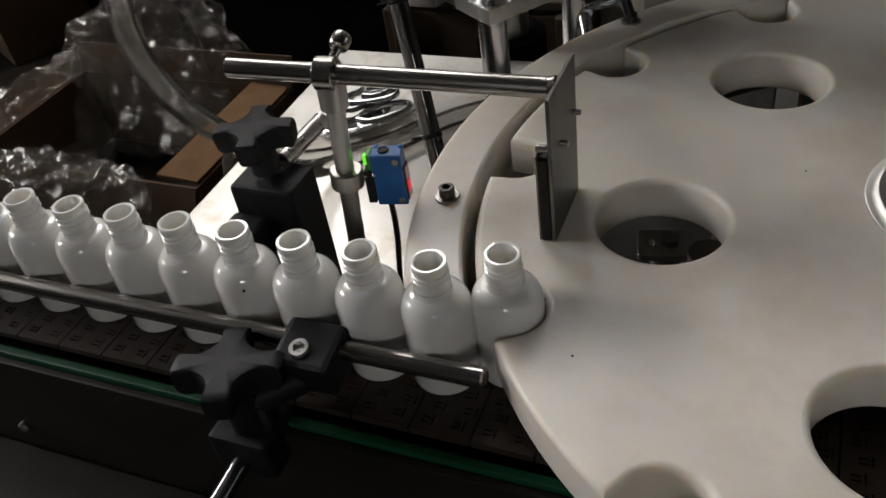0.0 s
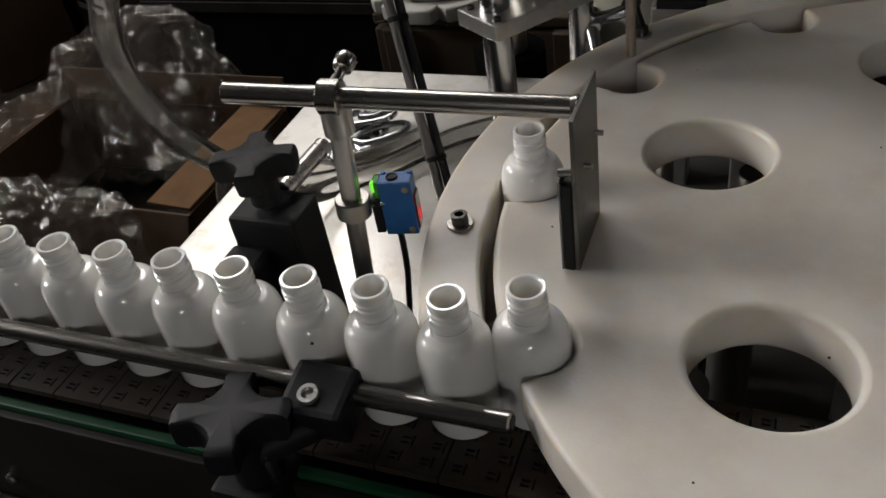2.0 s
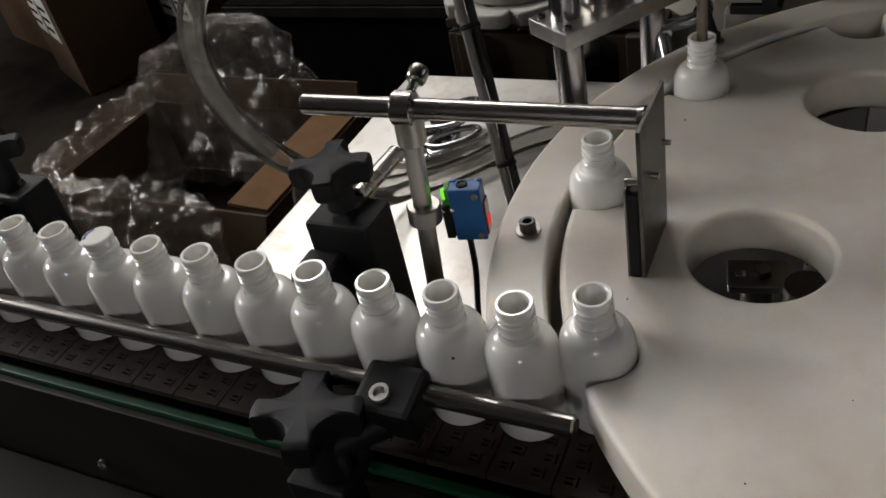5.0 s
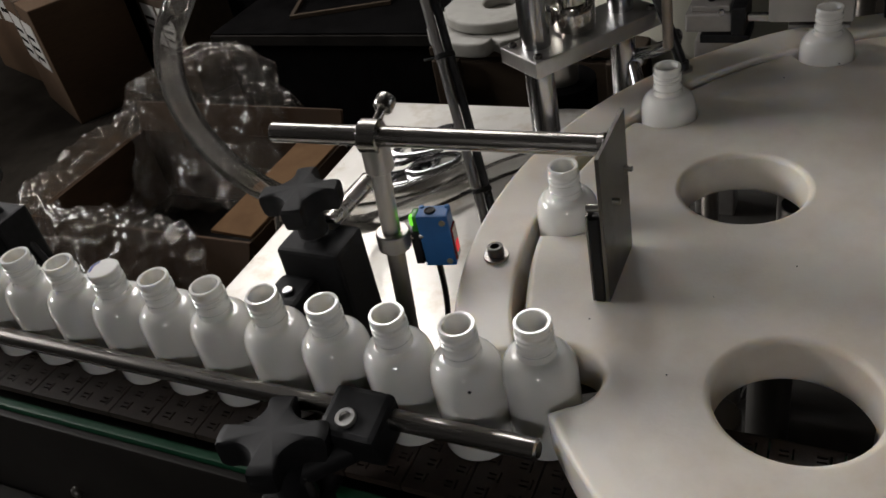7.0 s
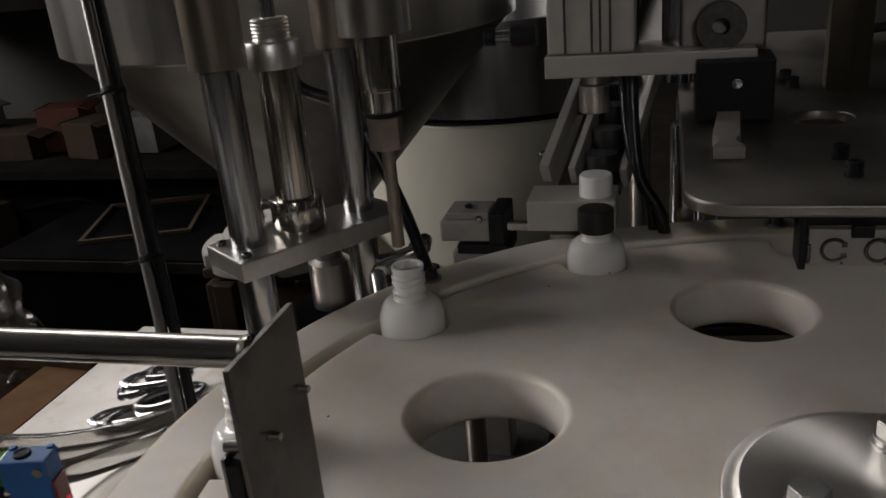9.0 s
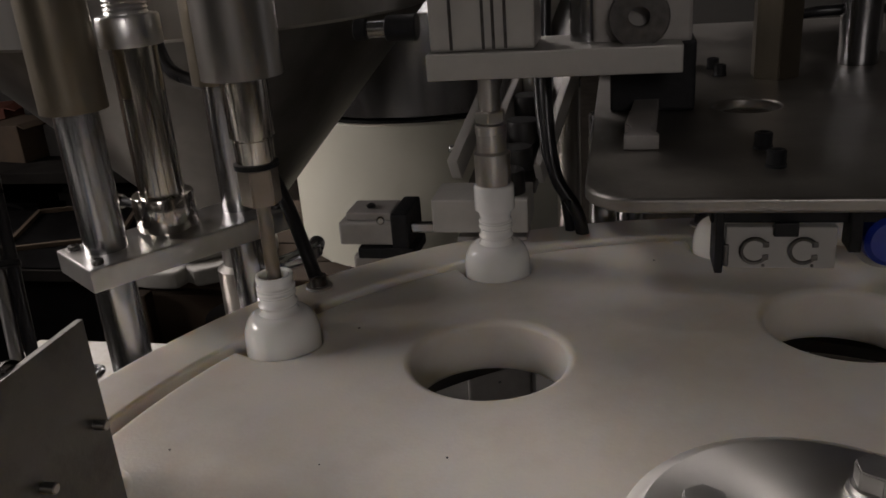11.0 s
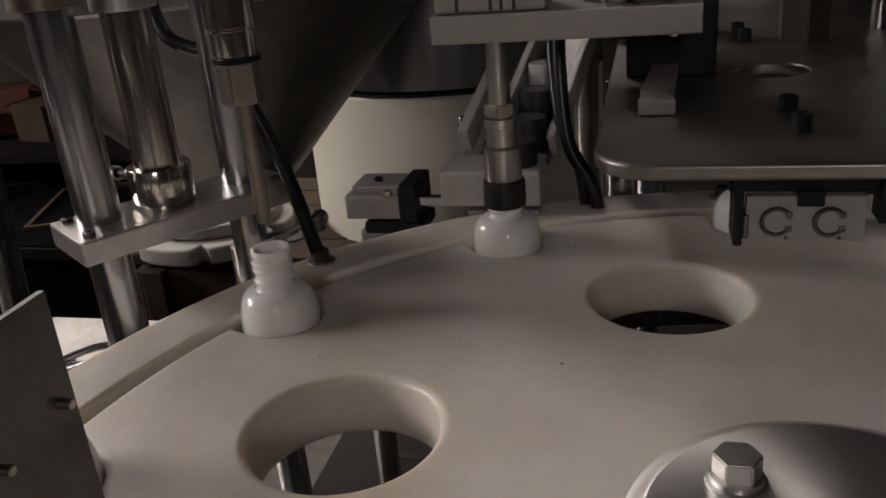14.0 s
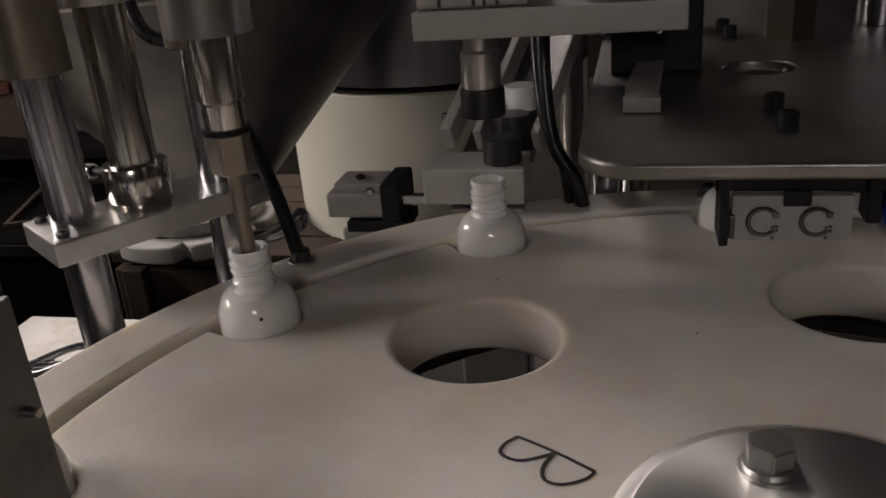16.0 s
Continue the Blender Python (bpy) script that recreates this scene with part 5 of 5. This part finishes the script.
def build_shelf():
    s = thing("work_bench", "dark steel bench with a lower shelf", "bench", (-1.9, 2.75, 0))
    part("top", box(-0.95, 0.95, -0.4, 0.4, 0.50, 0.535, 0.004), M_DARKBOX, s, "wooden bench top in a dimmed dark colour", False)
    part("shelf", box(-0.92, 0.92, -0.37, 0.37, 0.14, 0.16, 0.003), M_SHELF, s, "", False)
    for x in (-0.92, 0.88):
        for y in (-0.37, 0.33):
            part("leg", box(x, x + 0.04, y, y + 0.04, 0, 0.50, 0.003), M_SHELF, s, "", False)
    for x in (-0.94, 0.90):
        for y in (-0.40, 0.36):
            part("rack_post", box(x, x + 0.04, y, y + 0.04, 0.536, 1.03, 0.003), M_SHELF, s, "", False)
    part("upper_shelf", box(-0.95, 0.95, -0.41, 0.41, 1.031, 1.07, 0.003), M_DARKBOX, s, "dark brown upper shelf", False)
    # Added panel screens the wall behind and takes its plaster colour.
    part("back_panel", box(-0.89, 0.89, 0.375, 0.39, 0.54, 1.03, 0.002), M_WALL, s, "added grey panel standing in for the hall wall", False)
    part("rack_frame", tube([(-0.25, -0.39, 0.18), (0.20, -0.39, 0.20), (0.18, -0.39, 0.42), (-0.10, -0.39, 0.40)], 0.008), M_SHELF, s)
    k = 0
    for x, y, w, dd, h, m, lab in ((-2.62, 2.55, 0.22, 0.2, 0.11, M_WHITEBOX, "small open grey-white carton on the bench"), (-2.35, 2.6, 0.17, 0.16, 0.17, M_GREYBOX, "small grey-white carton on the bench"), (-2.12, 2.55, 0.20, 0.18, 0.09, M_DIMCARD, "flat brown carton on the bench"), (-1.98, 2.65, 0.15, 0.15, 0.15, M_ORANGE, "small orange carton on the bench"), (-1.80, 2.55, 0.14, 0.15, 0.12, M_DIMCARD, "small tan carton on the bench"), (-1.64, 2.6, 0.15, 0.12, 0.12, M_GREYBOX, "small grey-white carton on the bench"), (-1.35, 2.65, 0.2, 0.2, 0.16, M_DARKBOX, "dark crate on the bench")):
        o = thing("carton", lab, "box", (x, y, 0.535), 9 * ((k * 5) % 4) - 12)
        part("body", box(-w / 2, w / 2, -dd / 2, dd / 2, 0, h, 0.003), m, o, "", False)
        for sgn in (-1, 1):
            f = part("flap", box(0, w * 0.25, -dd / 2, dd / 2, -0.002, 0.002, 0.0005), m, o, "", False)
            f.matrix_basis = pose(sgn * w / 2, 0, h + 0.002, 0, 20, 0 if sgn > 0 else 180)
        k += 1
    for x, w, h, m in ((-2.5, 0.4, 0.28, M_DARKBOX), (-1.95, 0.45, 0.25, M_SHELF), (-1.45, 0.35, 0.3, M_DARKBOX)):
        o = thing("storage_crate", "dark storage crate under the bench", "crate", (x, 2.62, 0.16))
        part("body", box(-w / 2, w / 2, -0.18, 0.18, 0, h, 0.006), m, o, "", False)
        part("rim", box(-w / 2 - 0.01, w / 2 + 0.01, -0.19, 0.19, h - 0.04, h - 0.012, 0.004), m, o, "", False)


build_shelf()


def build_far_cartons():
    for x, y, w, dd, h, rz, m, lab in ((-2.75, 2.25, 0.42, 0.34, 0.46, -28, M_CARD, "brown shipping carton with paper labels on the floor"), (-2.30, 2.45, 0.34, 0.3, 0.40, -24, M_WOOD, "tan shipping carton on the floor"), (-3.35, 1.75, 0.7, 0.45, 0.5, -30, M_CARD, "large brown shipping carton on the floor"), (-3.2, 2.6, 0.7, 0.5, 0.62, -20, M_CARD, "large dark brown shipping carton on the floor"), (-3.9, 1.1, 0.7, 0.5, 0.5, -38, M_CARD, "large brown shipping carton on the floor")):
        o = thing("shipping_carton", lab, "box", (x, y, 0), rz)
        part("body", box(-w / 2, w / 2, -dd / 2, dd / 2, 0, h, 0.006), m, o, "", False)
        part("tape", box(-0.025, 0.025, -dd / 2 - 0.001, dd / 2 + 0.001, h * 0.6, h + 0.0015, 0.0005), M_WOOD, o, "pale packing tape", False)
        for k in range(2):
            q = part("paper_label", box(-w * 0.38 + 0.40 * w * k, -w * 0.05 + 0.40 * w * k, -dd / 2 - 0.003, -dd / 2 - 0.0005, h * 0.45, h * 0.85, 0.0002), M_WHITEBOX, o, "white paper label with grey print bars", False)
            for j in range(3):
                part("print_bar", box(-w * 0.35 + 0.40 * w * k, -w * 0.12 + 0.40 * w * k, -dd / 2 - 0.0045, -dd / 2 - 0.0032, h * (0.52 + 0.09 * j), h * (0.55 + 0.09 * j), 0), M_DARKBOX, o, "", False)


build_far_cartons()


def build_low_bench():
    b = thing("low_bench", "dark low bench behind the carton", "bench", (-1.25, 2.12, 0))
    # The low bench's near-black colour stands in for dim light.
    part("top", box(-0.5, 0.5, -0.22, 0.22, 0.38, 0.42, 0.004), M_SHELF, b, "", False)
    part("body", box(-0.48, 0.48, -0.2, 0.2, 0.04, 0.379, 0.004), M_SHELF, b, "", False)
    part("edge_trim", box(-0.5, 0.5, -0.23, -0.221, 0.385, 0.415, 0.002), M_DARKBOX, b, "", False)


build_low_bench()


def build_empty_frame():
    f = thing("empty_frame", "thin dull empty frame lying on the dark bench", "frame", (-1.421, 2.204, 0.4205), 19)
    for q in ((-0.157, 0.157, -0.169, -0.157), (-0.157, 0.157, 0.157, 0.169), (-0.157, -0.145, -0.156, 0.156), (0.145, 0.157, -0.156, 0.156)):
        part("rail", box(*q, 0, 0.012, 0.001), M_DIMCARD, f, "", False)


build_empty_frame()


# ---- what moves ----
def ease(u):
    u = min(1.0, max(0.0, u))
    return u - math.sin(2 * math.pi * u) / (2 * math.pi) * 0.8


def indexed(t):
    """How many pockets the star wheel has turned by the time t."""
    return sum(ease((t - START - 0.05 - PERIOD * k) / TURN_TIME) for k in range(6))


def between(t, rows):
    for (t0, a), (t1, b) in zip(rows, rows[1:]):
        if t <= t1:
            u = min(1, max(0, (t - t0) / (t1 - t0)))
            u = u * u * (3 - 2 * u)
            return a + (b - a) * u
    return rows[-1][1]


FEED = [(0.0, 0.0), (0.30, 0.002), (0.54, 0.008), (0.75, 0.0125), (0.95, 0.0310), (1.05, 0.0395), (1.30, 0.0405), (1.7, GAP), (PERIOD, GAP)]


def fed(t):
    """How far the queue has come up by the time t."""
    n = math.floor((t - START) / PERIOD)
    return 0.0 if n < 0 else GAP * n + between(t - START - PERIOD * n, FEED)


ENTRY = station(210)


def bottle_place(j, t):
    k = indexed(t) - j              # pockets past the entry
    s = fed(t) - GAP * j            # along the queue
    if k > 0 or s > -1e-6:
        p = station(210 - 30 * max(0, k))
        return Vector((p.x, p.y, BELT)), 0.0
    u = min(1, max(0, (s + 0.034) / 0.034))
    u = u * u * (3 - 2 * u)
    return Vector((ENTRY.x + s + 0.005 * (1 - u), ROW_Y + (ENTRY.y - ROW_Y) * u, BELT)), 0.0


TIMES = [round(0.1 * i, 1) for i in range(161)]
HEAD_Y = [(0.0, BACK), (0.79, BACK), (1.13, 0.0), (2.54, 0.0), (2.77, BACK), (PERIOD, BACK)]
CHUCK_Z = [(0.0, 1.040), (0.33, 1.040), (0.55, 0.991), (0.71, 0.991), (0.95, 1.040), (1.51, 1.040), (1.86, 1.028), (2.13, 1.002), (2.31, 0.9845), (2.54, 0.9845), (2.73, 1.040), (PERIOD, 1.040)]
NOZZLE_Z = [(0.0, 0.0), (1.03, 0.0), (1.29, -0.036), (2.19, -0.036), (2.37, 0.0), (PERIOD, 0.0)]


def phase(t):
    n = math.floor((t - START) / PERIOD)
    return n, t - START - PERIOD * n


def slot(k):
    return Vector((S2.x + 0.003 * k, S2.y + BACK + 0.030 * k, 0.9745 + 0.013 * max(0, k - 0.35)))


def cap_place(c, t):
    """Cap c is fetched in cycle c + 2 and goes on bottle c."""
    n, ph = phase(t)
    k = c + 2 - n
    if k > 0:
        up = between(ph, [(0.0, 0.0), (0.75, 0.0), (1.05, 1.0), (PERIOD, 1.0)]) if n >= 2 else 1.0
        return slot(k - up)
    if k == 0 and ph < 0.66:
        return slot(0)
    if k == 0 and ph < 2.54:
        return Vector((S2.x, S2.y + between(ph, HEAD_Y), between(ph, CHUCK_Z) - 0.0165))
    p, _ = bottle_place(c, t)
    return Vector((p.x, p.y, BELT + 0.0745))


def motions():
    walk(star_wheel, [(t, pose(CX, CY, 0, 0, 0, -30 * indexed(t))) for t in TIMES])
    walk(chain, [(t, pose(0.06 * t, 0, 0)) for t in (0.0, 8.0, 16.0)])
    for j, b in enumerate(bottles):
        rows = []
        for t in TIMES:
            p, a = bottle_place(j, t)
            rows.append((t, pose(p.x, p.y, p.z, 0, 0, a)))
        walk(b, rows)
    for c, o in enumerate(caps):
        walk(o, [(t, Matrix.Translation(cap_place(c, t))) for t in TIMES])
    walk(filling_head, [(t, pose(0, 0, between(phase(t)[1], NOZZLE_Z) if phase(t)[0] >= 0 else 0)) for t in TIMES])
    walk(capping_head, [(t, pose(0, between(phase(t)[1], HEAD_Y), 0)) for t in TIMES])
    walk(chuck, [(t, pose(S2.x, S2.y, between(phase(t)[1], CHUCK_Z))) for t in TIMES])


motions()
